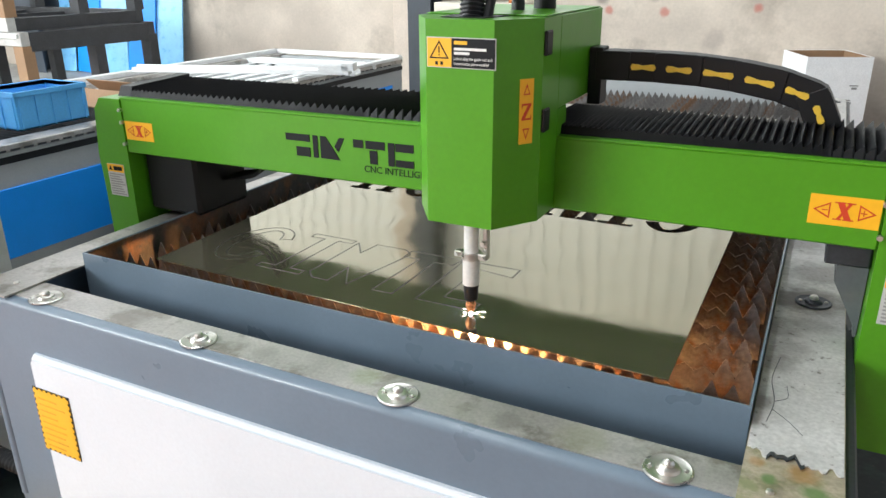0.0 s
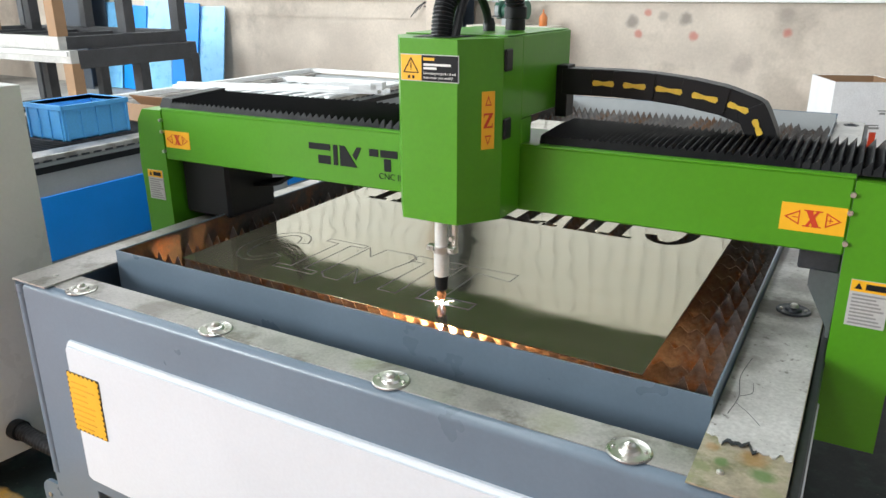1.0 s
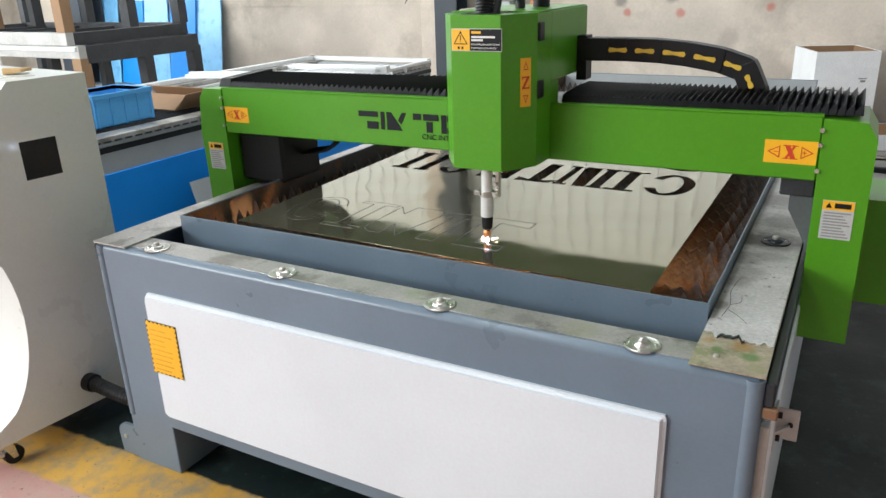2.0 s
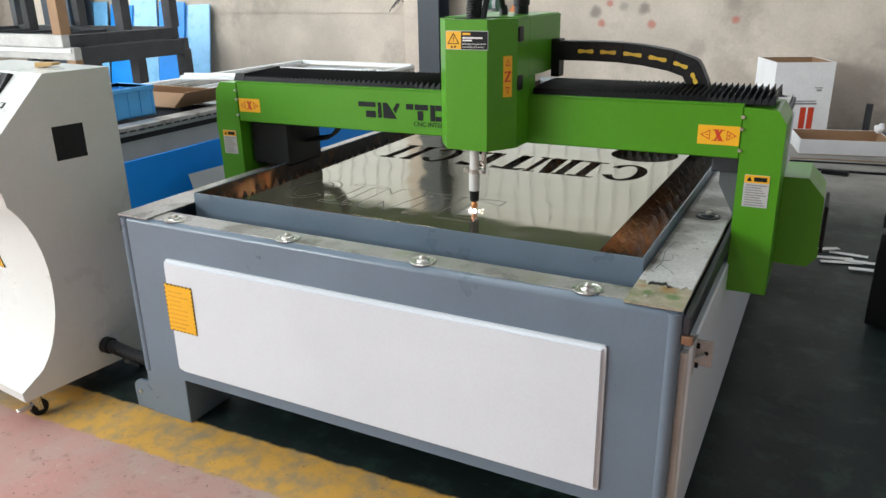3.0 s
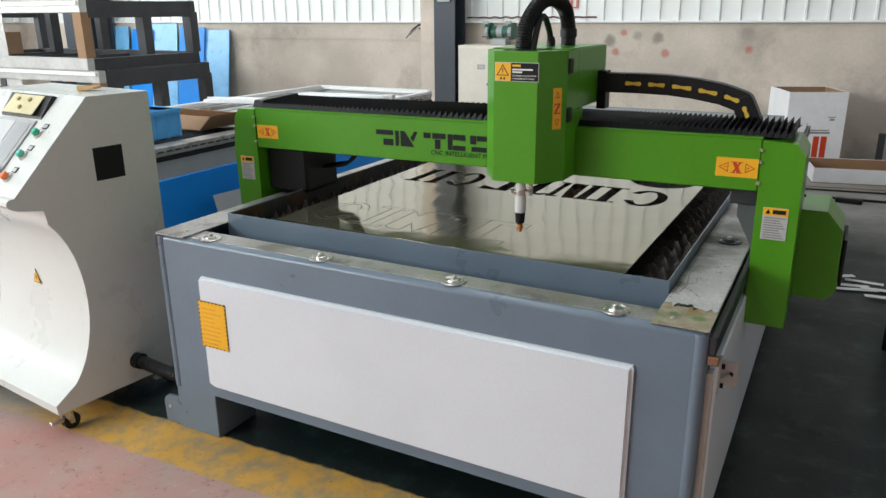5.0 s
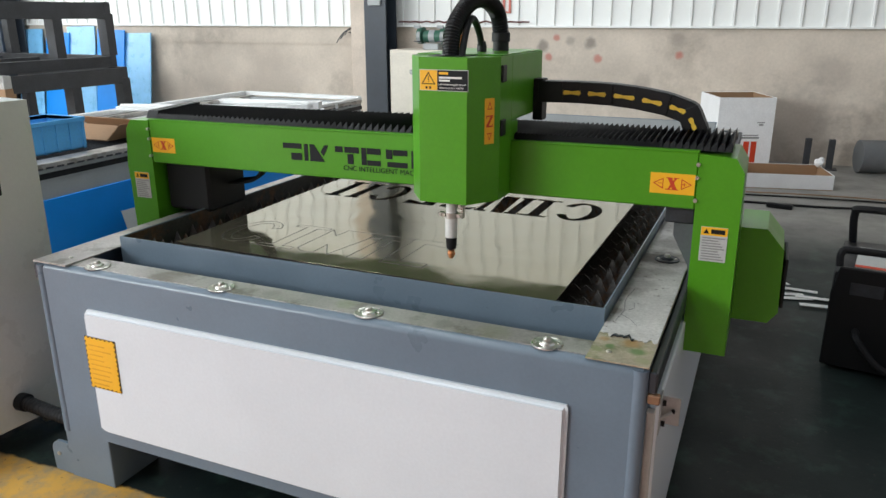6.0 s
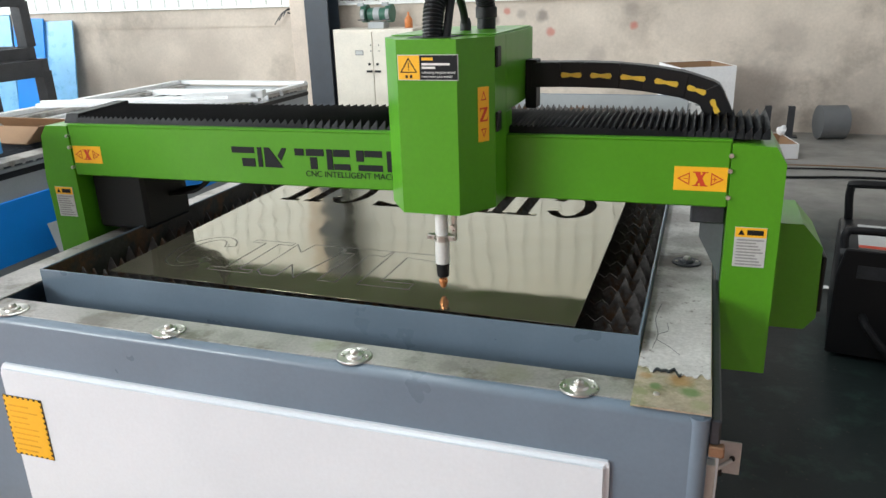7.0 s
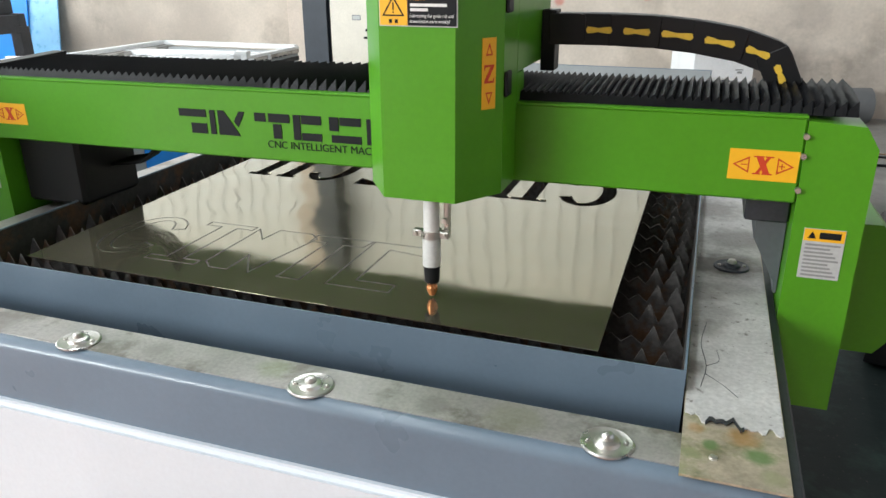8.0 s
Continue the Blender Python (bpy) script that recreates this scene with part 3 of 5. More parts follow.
# side: toothed rack rail, white panel, end latch
part("rail", box(1.93, 0.03, 0.79, 1.952, BACK, 0.848, 0.004), STEEL_DARK, table, "dark steel guide rail")
part("rail", box(-0.178, 0.03, 0.79, -0.156, BACK, 0.848, 0.004), STEEL_DARK, table, "dark steel guide rail")
part("rail_end", box(1.932, 0.024, 0.765, 1.962, 0.045, 0.79, 0.003), mat("bare_copper_brown_steel", (0.3, 0.17, 0.1), 0.45, 0.5), table)
part("side_panel", box(1.93, 0.075, 0.12, 1.956, BACK, 0.74, 0.006), WHITE_ENAMEL, table, "white enamelled side panel")
part("side_panel_edge", box(1.93, 0.05, 0.12, 1.95, 0.074, 0.73, 0.002), mat("grey_panel_edge", (0.5, 0.49, 0.46), 0.5), table)
lat = part("limit_switch_plate", box(1.953, 0.14, 0.655, 2.003, 0.145, 0.735, 0.002), DULL_STEEL, table, "nickel plated end stop bracket")
part("foot", box(1.953, 0.1, 0.64, 1.958, 0.16, 0.742, 0.001), DULL_STEEL, lat)
part("pin", tube([(1.957, 0.118, 0.68), (1.985, 0.134, 0.695)], 0.005, 8), DULL_STEEL, lat)
# slots are uncut; black pieces carry the shade inside them
for zz in (0.65, 0.71):
    part("slot", box(1.959, 0.136, zz - 0.001, 1.968, 0.1395, zz + 0.014), BLACK, lat)
part("slot", tube([(1.986, 0.134, 0.697), (1.986, 0.139, 0.697)], 0.006, 10), BLACK, lat)
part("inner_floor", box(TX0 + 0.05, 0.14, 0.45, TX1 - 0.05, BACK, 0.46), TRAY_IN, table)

# tray that holds the slats
tray = thing("water_tray", 0.8875, 1.9, 0.46, "open slate grey steel tray with rust-stained inside", "tray")
RX0, RX1, RY0, RY1, RZ = 0.002, 1.773, 0.255, 4.15, 0.904
for nm, dims in (("front_wall", (RX0, RY0, 0.461, RX1, RY0 + 0.004, RZ)), ("rear_wall", (RX0, RY1 - 0.004, 0.461, RX1, RY1, RZ + 0.02)), ("left_wall", (RX0, RY0 + 0.004, 0.461, RX0 + 0.004, RY1 - 0.004, RZ)), ("right_wall", (RX1 - 0.004, RY0 + 0.004, 0.461, RX1, RY1 - 0.004, RZ + 0.002))):
    part(nm, box(*dims), GREY_ENAMEL, tray)
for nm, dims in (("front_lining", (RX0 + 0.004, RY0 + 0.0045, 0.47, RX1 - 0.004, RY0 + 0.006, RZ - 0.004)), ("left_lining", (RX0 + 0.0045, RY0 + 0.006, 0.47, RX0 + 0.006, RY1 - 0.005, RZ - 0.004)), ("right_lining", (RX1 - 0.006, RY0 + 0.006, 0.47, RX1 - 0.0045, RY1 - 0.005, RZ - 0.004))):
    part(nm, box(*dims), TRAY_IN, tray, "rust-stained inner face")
# light on the rear wall is put into this paler lining colour
part("rear_lining", box(RX0 + 0.007, RY1 - 0.0065, 0.47, RX1 - 0.007, RY1 - 0.005, RZ + 0.016), GREY_LIGHT, tray, "inner face with the rear wall's light in its grey")
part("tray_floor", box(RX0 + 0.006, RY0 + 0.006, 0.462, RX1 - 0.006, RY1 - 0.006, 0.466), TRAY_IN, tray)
# toothed slats: one strip with a saw edge
pitch = 0.0425
n_t = int((RX1 - RX0 - 0.02) / pitch)
x_s = -0.5 * n_t * pitch
prof = [(x_s, -0.055)]
for k in range(n_t):
    # the teeth beside the sheet's edge are burnt down
    tip = 0.016 if 0.7 < x_s + (k + 0.5) * pitch < 0.775 else 0.044
    prof += [(x_s + k * pitch, 0.0), (x_s + (k + 0.47) * pitch, tip), (x_s + (k + 0.53) * pitch, tip)]
prof += [(-x_s, 0.0), (-x_s, -0.055)]
slat_mesh = mesh_of("slat", outline_bm([prof], 0.0012, pose(0, 0, 0, 90, 0, 0)), SLAT)
yy, k = RY0 + 0.134, 0
while yy < RY1 - 0.03:
    sl = shared("slat", slat_mesh, tray, (rnd.uniform(-0.012, 0.012), yy - 1.9, 0.82 - 0.46 + rnd.uniform(-0.003, 0.0)), rnd.uniform(-0.25, 0.25))
    yy, k = yy + 0.1075, k + 1

# ---- stainless sheet with cut shapes ----
SZ = 0.867


def ring_loop(cx, cy, rx, ry, wx, wy, a0, a1, n=22):
    """A ring segment from angle a0 to a1 in degrees."""
    out = [(cx + rx * math.cos(radians(a0 + (a1 - a0) * k / n)), cy + ry * math.sin(radians(a0 + (a1 - a0) * k / n))) for k in range(n + 1)]
    return out + [(cx + (rx - wx) * math.cos(radians(a1 - (a1 - a0) * k / n)), cy + (ry - wy) * math.sin(radians(a1 - (a1 - a0) * k / n))) for k in range(n + 1)]


def bar(x0, y0, x1, y1, lean=0.0):
    return [(x0, y0), (x1, y0), (x1 + lean, y1), (x0 + lean, y1)]


A, B = 1.25, 1.555
M = 0.5 * (A + B)


def footed(x0, x1, foot, y0, y1, h=0.026):
    """An upright bar with a wider foot at each end."""
    return [(x0 - foot, y0), (x1 + foot, y0), (x1 + foot, y0 + h), (x1, y0 + h), (x1, y1 - h), (x1 + foot, y1 - h), (x1 + foot, y1), (x0 - foot, y1), (x0 - foot, y1 - h), (x0, y1 - h), (x0, y0 + h), (x0 - foot, y0 + h)]


# plain open rings, footed bars and blocks
cut_row = [
    ring_loop(1.425, M, 0.092, 0.156, 0.046, 0.03, -152, 152),
    footed(1.235, 1.282, 0.034, A, B),
    footed(1.142, 1.185, 0.012, A, B), [(1.075, A), (1.128, A), (1.115, B), (1.04, B)], footed(1.0, 1.03, 0.018, A, B),
    [(0.832, A), (0.995, A), (0.995, A + 0.055), (0.94, A + 0.03), (0.94, B), (0.885, B), (0.885, A + 0.03), (0.832, A + 0.055)],
    [(0.655, A), (0.8, A), (0.8, B), (0.655, B), (0.655, B - 0.075), (0.742, B - 0.03), (0.742, A + 0.03), (0.655, A + 0.075)],
    ring_loop(0.518, M, 0.08, 0.156, 0.042, 0.03, -152, 152),
    footed(0.365, 0.41, 0.014, A, B), footed(0.26, 0.305, 0.02, A, B),
]
outer = [(0.152, 0.378), (1.61, 0.347), (1.622, 3.35), (0.1, 3.35)]
disc_hole = [(1.42 + 0.158 * math.cos(2 * math.pi * k / 40), 1.79 + 0.158 * math.sin(2 * math.pi * k / 40)) for k in range(40)]
sheet = solid("steel_sheet", outline_bm([outer, disc_hole] + cut_row, 0.0015, pose(0, 0, SZ)), STAINLESS, "bright stainless steel sheet with cut-out shapes lying on slats", "steel sheet")


def kerf(loops, w=0.0021):
    """Burnt cut lines that follow closed loops."""
    bm = None
    for loop in loops:
        n = len(loop)
        for k in range(n):
            p, q = Vector(loop[k]), Vector(loop[(k + 1) % n])
            d = (q - p).normalized()
            s = Vector((-d.y, d.x)) * w
            b2 = bmesh.new()
            z = SZ + 0.0018
            b2.faces.new([b2.verts.new((v.x, v.y, z)) for v in (p - s - d * w, q - s + d * w, q + s + d * w, p + s - d * w)])
            bm = merge(bm, b2)
    bmesh.ops.solidify(bm, geom=bm.faces[:], thickness=0.0003)
    return bm


A2, B2 = 0.465, 0.755
M2 = 0.5 * (A2 + B2)
fresh = [
    ring_loop(0.325, M2, 0.095, 0.145, 0.04, 0.03, 28, 332, 18),
    footed(0.495, 0.545, 0.05, A2, B2),
    [(0.64, A2), (0.69, A2), (0.69, A2 + 0.1), (0.75, A2), (0.755, A2 + 0.03), (0.8, B2 - 0.03), (0.77, B2), (0.67, B2), (0.66, B2 - 0.08), (0.61, B2 - 0.01), (0.61, A2 + 0.03)],
    [(0.83, A2), (0.89, A2), (0.89, B2 - 0.05), (0.945, B2 - 0.05), (0.955, B2), (0.79, B2), (0.79, B2 - 0.05), (0.84, B2 - 0.05)],
    [(0.96, A2), (1.12, A2), (1.12, A2 + 0.042), (1.02, A2 + 0.042), (1.02, B2 - 0.042), (1.13, B2 - 0.06), (1.13, B2), (0.96, B2)],
]
part("cut_line", kerf(fresh), mat("burnt_cut_edge", (0.2, 0.19, 0.17), 0.35, 0.8, vary=0.6, scale=30), sheet, "thin burnt cut lines")

# ---- gantry ----
GX, GY0 = 0.8675, 0.49
GROWS = [(0, 0.484), (0.5, 0.508), (1.0, 0.508), (1.5, 0.546), (1.7, 0.558), (2.25, 0.602), (2.8, 0.628), (3.0, 0.629), (3.5, 0.624), (4.0, 0.616), (4.5, 0.585), (5.0, 0.54), (5.2, 0.525), (5.6, 0.513), (8.0, 0.511)]
HROWS = [(0, 1.122), (0.5, 1.092), (1.0, 1.034), (1.5, 1.025), (1.7, 1.032), (2.25, 1.066), (2.8, 1.09), (3.0, 1.07), (3.5, 1.018), (4.0, 1.026), (4.5, 1.096), (5.0, 1.184), (5.2, 1.206), (5.6, 1.222), (8.0, 1.223)]
gantry = thing("machine_gantry", 0, 0, 0, "green enamelled gantry that spans the cutting table", "gantry")
LX, RX = -0.195, 1.955
beam = part("beam", box(LX, 0.15, 1.105, RX, 0.40, 1.281, 0.004), GREEN, gantry, "green box beam")
part("underside_channel", box(LX + 0.24, 0.2, 1.099, RX - 0.095, 0.4, 1.1045, 0.001), GREEN, gantry, "green underside plate")
part("beam_lid", box(LX, 0.1475, 1.279, RX, 0.175, 1.2845, 0.001), GREEN, gantry)
leg_r = [(RX + 0.001, 0.64), (2.087, 0.64), (2.087, 1.225), (2.06, 1.268), (RX + 0.001, 1.275)]
b = prism(leg_r, "y", 0.148, 0.43)
leg1 = part("leg", b, GREEN, gantry, "green side leg")
leg_l = [(LX - 0.001, 0.70), (-0.325, 0.70), (-0.33, 1.0), (-0.335, 1.09), (-0.318, 1.24), (-0.29, 1.278), (LX - 0.001, 1.278)]
part("leg", prism(leg_l, "y", 0.148, 0.43), GREEN, gantry, "green side leg")
part("motor_cover", prism([(2.088, 0.69), (2.088, 1.01), (2.17, 1.01), (2.225, 0.945), (2.23, 0.73), (2.2, 0.69)], "y", 0.36, 0.62), GREEN, gantry, "green chamfered motor cover")
part("cover_plate", box(2.231, 0.38, 0.74, 2.243, 0.6, 0.91, 0.003), BLACK, gantry)
part("carriage", box(1.865, 0.2, 1.045, 1.954, 0.4, 1.104, 0.004), STEEL_DARK, gantry, "dark grey carriage block")
b = prism([(1.945, 0.90), (1.892, 1.0), (1.892, 1.0445), (1.9535, 1.0445), (1.9535, 0.875), (1.947, 0.875)], "y", 0.22, 0.38)
part("carriage_bracket", b, mat("grey_carriage_paint", (0.1, 0.11, 0.12), 0.45), gantry)
part("motor_box", box(LX + 0.01, 0.2, 0.9, 0.04, 0.44, 1.104, 0.012), BLACK_PLASTIC, gantry, "black drive motor box")
b = None
for k in range(4):
    b = tube(curve_points([(0.04, 0.42 - 0.03 * k, 1.0), (0.13 + 0.01 * k, 0.43 - 0.03 * k, 1.02), (0.18 + 0.012 * k, 0.44 - 0.03 * k, 1.09), (0.17 + 0.01 * k, 0.44 - 0.03 * k, 1.12)], 5), 0.007, 6, b)
part("motor_cable", b, BLACK, gantry)
for x0 in (LX, RX):
    for zz in (1.245, 1.205, 1.135):
        part("screw", tube([(x0, 0.149, zz), (x0, 0.138, zz)], 0.006, 8), CHROME, gantry)


def serif_x(w, h):
    """A bold X with a thick and a thin stroke and flat feet, centred."""
    a, b, t, f = w / 2, h / 2, w * 0.17, h * 0.07
    thick = [(-a + 0.1 * w, b), (-a + 0.1 * w + 2 * t, b), (a - 0.1 * w, -b), (a - 0.1 * w - 2 * t, -b)]
    thin = [(a - 0.12 * w - t, b), (a - 0.12 * w, b), (-a + 0.12 * w + t, -b), (-a + 0.12 * w, -b)]
    feet = [bar(-a, b - f, -a + 0.52 * w, b), bar(a - 0.42 * w, b - f, a, b), bar(-a, -b, -a + 0.42 * w, -b + f), bar(a - 0.52 * w, -b, a, -b + f)]
    return [thick, thin] + feet


def serif_z(w, h):
    """A bold Z with hooked bars, centred."""
    a, b, t = w / 2, h / 2, h * 0.12
    return [bar(-a, b - t, a, b), bar(-a, -b, a, -b + t), [(a - 0.36 * w, b - t), (a, b - t), (-a + 0.36 * w, -b + t), (-a, -b + t)], [(-a, b - t), (-a + 0.12 * w, b - t), (-a, b - 2.6 * t)], [(a, -b + t), (a - 0.12 * w, -b + t), (a, -b + 2.6 * t)]]


def glyph(strokes, m):
    bm = None
    for k, loop in enumerate(strokes):
        bm = merge(bm, outline_bm([loop], 0.0003 + 0.00002 * k, m)) if bm else outline_bm([loop], 0.0003, m)
    return bm


def axis_label(x0, z0, w, h, y):
    """Yellow axis label with a red letter between two arrowheads."""
    lab = part("axis_label", box(x0, y - 0.0012, z0, x0 + w, y, z0 + h), STICKER, gantry, "yellow axis label")
    cx, cz, hh = x0 + w / 2, z0 + h / 2, h * 0.27
    part("letter", glyph(serif_x(h * 0.6, h * 0.6), pose(cx, y - 0.0016, cz, 90)), INK_RED, lab)
    for s in (-1, 1):
        base = s * w * 0.2
        o = [(s * w * 0.44, 0), (base, hh), (base, -hh)]
        i = [(s * w * 0.40, 0), (base + s * w * 0.018, hh * 0.74), (base + s * w * 0.018, -hh * 0.74)]
        part("arrowhead", outline_bm([o, i], 0.0003, pose(cx, y - 0.0016, cz, 90)), INK_RED, lab)
        part("sign", box(cx + s * w * 0.27 - 0.006, y - 0.0017, cz - 0.001, cx + s * w * 0.27 + 0.006, y - 0.0013, cz + 0.001), INK_RED, lab)
    part("sign", box(cx + w * 0.27 - 0.001, y - 0.0017, cz - 0.006, cx + w * 0.27 + 0.001, y - 0.0013, cz + 0.006), INK_RED, lab)


axis_label(1.818, 1.148, 0.132, 0.064, 0.15)
axis_label(LX + 0.008, 1.15, 0.12, 0.06, 0.15)


def leg_label(x0, z0):
    lab = part("warning_label", box(x0, 0.146, z0 + 0.006, x0 + 0.078, 0.1479, z0 + 0.115), STICKER_WHITE, gantry, "white warning label with yellow head")
    part("label_head", box(x0 + 0.001, 0.1454, z0 + 0.088, x0 + 0.077, 0.1462, z0 + 0.114), STICKER, lab)
    bb = box(x0 + 0.03, 0.1448, z0 + 0.094, x0 + 0.07, 0.1453, z0 + 0.108)
    bb = merge(bb, outline_bm([[(x0 + 0.008, z0 + 0.094), (x0 + 0.024, z0 + 0.094), (x0 + 0.016, z0 + 0.109)]], 0.0003, pose(0, 0.145, 0, 90)))
    part("label_mark", bb, INK, lab)
    bb = None
    for k in range(9):
        bb = box(x0 + 0.006, 0.1454, z0 + 0.011 + 0.0084 * k, x0 + 0.072 - 0.006 * (k * 5 % 4), 0.1462, z0 + 0.0152 + 0.0084 * k, bm=bb)
    part("label_text", bb, INK_GREY, lab)


leg_label(1.98, 0.942)
leg_label(-0.302, 0.945)

# maker's mark on the beam as plain dark shapes, with the readable line below it
y_m = 0.1488
for loop in (
    bar(0.462, 1.206, 0.545, 1.226), bar(0.497, 1.163, 0.545, 1.19),
    bar(0.556, 1.163, 0.572, 1.226), [(0.581, 1.163), (0.581, 1.226), (0.6, 1.226), (0.645, 1.163)], [(0.628, 1.2), (0.645, 1.226), (0.662, 1.226), (0.64, 1.185)],
    bar(0.69, 1.204, 0.722, 1.226), bar(0.73, 1.204, 0.79, 1.226), bar(0.742, 1.163, 0.766, 1.2),
    bar(0.8, 1.163, 0.82, 1.226), bar(0.823, 1.204, 0.878, 1.226), bar(0.823, 1.163, 0.878, 1.182),
    bar(0.9, 1.192, 0.925, 1.226), bar(0.928, 1.206, 0.985, 1.226), bar(0.905, 1.163, 0.985, 1.182),
    bar(1.0, 1.163, 1.022, 1.226), bar(1.026, 1.188, 1.085, 1.206),
):
    part("mark_block", outline_bm([loop], 0.0006, pose(0, y_m, 0, 90)), INK, gantry)
part("lettering", text_bm("CNC INTELLIGENT MACHINE", 0.0265, pose(0.722, y_m, 1.147, 90), align="LEFT"), INK, gantry, "black lettering")


def bellows(x0, x1, n, low, high, power):
    """Pleated black cover along the beam; low and high: pleat depths at its two ends; power: how the pleats open out."""
    b = bmesh.new()
    pts = []
    for k in range(2 * n + 1):
        u = (k / (2 * n)) ** power
        h = low + (high - low) * u * u
        pts.append((x0 + (x1 - x0) * u, 0.03 + 0.3 * h if k % 2 else 0.03 - 0.7 * h, h))
    rows = []
    for yy, lift in ((0.172, 0.0), (0.178, 0.75), (0.3, 1.0), (0.43, 1.0), (0.44, 0.0)):
        rows.append([b.verts.new((x + (0.3 * h if k % 2 else 0), yy, 1.284 + (max(z, 0.002) * lift if lift else -0.002))) for k, (x, z, h) in enumerate(pts)])
    for r0, r1 in zip(rows, rows[1:]):
        for k in range(len(pts) - 1):
            b.faces.new((r0[k], r0[k + 1], r1[k + 1], r1[k]))
    bmesh.ops.recalc_face_normals(b, faces=b.faces[:])
    if sum(f.normal.z for f in b.faces) < 0:
        bmesh.ops.reverse_faces(b, faces=b.faces[:])
    bmesh.ops.solidify(b, geom=b.faces[:], thickness=0.0015)
    return b


part("bellows_cover", bellows(LX + 0.02, 1.02, 52, 0.012, 0.034, 1.15), BLACK_CLOTH, gantry, "pleated black bellows")
part("bellows_cover", bellows(1.22, RX + 0.09, 54, 0.008, 0.027, 1.35), BLACK_CLOTH, gantry, "pleated black bellows")
part("bellows_end", prism([(0.172, 1.284), (0.44, 1.284), (0.44, 1.325), (0.19, 1.315)], "x", LX - 0.03, LX + 0.022), BLACK_PLASTIC, gantry)
part("rear_trough", box(LX + 0.1, 0.401, 1.1, RX - 0.1, 0.535, 1.2, 0.003), GREEN, gantry, "green cable trough behind the beam")

# ---- torch head ----
head = thing("torch_head", 0, 0, 0, "green torch carriage with hose and cable chain", "torch carriage")
plan = [(-0.092, -0.075), (0.066, -0.075), (0.135, 0.03), (0.135, 0.142), (-0.165, 0.142), (-0.165, 0.03)]
housing = part("housing", prism(plan, "z", 1.105, 1.552, bev=0.0), GREEN, head, "green folded steel housing", local=True)
part("rear_housing", box(-0.165, 0.143, 1.345, 0.135, 0.474, 1.552, 0.002), GREEN, head, local=True)
part("side_plate", box(0.095, 0.143, 1.27, 0.135, 0.21, 1.344, 0.002), GREEN, head, local=True)
part("side_plate", box(-0.165, 0.143, 1.27, -0.125, 0.21, 1.344, 0.002), GREEN, head, local=True)
part("lid", box(-0.16, 0.06, 1.553, 0.13, 0.47, 1.556, 0.001), GREEN, head, local=True)
# no hole is cut: the opening's shade is a flat black plate
part("hose_opening", outline_bm([[(-0.075, -0.04), (0.03, -0.04), (0.05, 0.05), (-0.085, 0.05)]], 0.0006, pose(0, 0, 1.5535)), BLACK, head, "flat black patch painted as the hose opening's shade", local=True)
for zz in (1.50, 1.335):
    h = part("hinge", box(0.135, 0.03, zz - 0.026, 0.143, 0.068, zz + 0.026, 0.003), BLACK_PLASTIC, housing, "black plastic hinge", local=True)
zp = pose(0.1125, -0.0045, 1.36, 90, 0, 56.7)
zb = box(-0.018, -0.07, 0.0004, 0.018, 0.07, 0.0016)
zb.transform(zp)
zl = part("axis_label", zb, STICKER, head, "yellow axis label", local=True)
lab = part("notice_label", box(-0.089, -0.0765, 1.453, 0.071, -0.0752, 1.516), STICKER_WHITE, head, "black and yellow lubrication notice", local=True)
part("notice_yellow", box(-0.087, -0.0775, 1.455, -0.03, -0.0764, 1.514), STICKER, lab, local=True)
part("notice_black", box(-0.029, -0.0775, 1.455, 0.069, -0.0764, 1.514), INK, lab, local=True)
part("notice_triangle", outline_bm([[(-0.082, 1.472), (-0.036, 1.472), (-0.059, 1.509)], [(-0.0775, 1.4745), (-0.0405, 1.4745), (-0.059, 1.504)]], 0.0003, pose(0, -0.0778, 0, 90)), INK, lab, local=True)
bb = box(-0.0602, -0.0781, 1.483, -0.0578, -0.0776, 1.497)
box(-0.0602, -0.0781, 1.478, -0.0578, -0.0776, 1.4805, bm=bb)
box(-0.068, -0.0781, 1.459, -0.062, -0.0776, 1.466, bm=bb)
box(-0.056, -0.0781, 1.459, -0.05, -0.0776, 1.466, bm=bb)
part("notice_mark", bb, INK, lab, local=True)
bb = box(-0.024, -0.0782, 1.502, 0.006, -0.0776, 1.509)
part("notice_bar", bb, STICKER, lab, local=True)
bb = box(-0.024, -0.0782, 1.490, 0.05, -0.0776, 1.4955)
box(-0.024, -0.0782, 1.4815, 0.012, -0.0776, 1.487, bm=bb)
part("notice_bar", bb, INK_WHITE, lab, local=True)
part("notice_text", text_bm("Lubricating the guide rail and", 0.0088, pose(-0.025, -0.0779, 1.473, 90) @ Matrix.Diagonal((0.86, 1, 1, 1)), 0.0002, "LEFT"), INK_WHITE, lab, local=True)
part("notice_text", text_bm("transmission parts weekly!", 0.0088, pose(-0.025, -0.0779, 1.463, 90) @ Matrix.Diagonal((0.86, 1, 1, 1)), 0.0002, "LEFT"), INK_WHITE, lab, local=True)
part("letter", glyph(serif_z(0.025, 0.036), zp @ pose(0, 0, 0.002)), INK_RED, zl, local=True)
for s in (-1, 1):
    part("arrowhead", outline_bm([[(-0.009, s * 0.036), (0.009, s * 0.036), (0, s * 0.06)], [(-0.006, s * 0.039), (0.006, s * 0.039), (0, s * 0.054)]], 0.0003, zp @ pose(0, 0, 0.002)), INK_RED, zl, local=True)
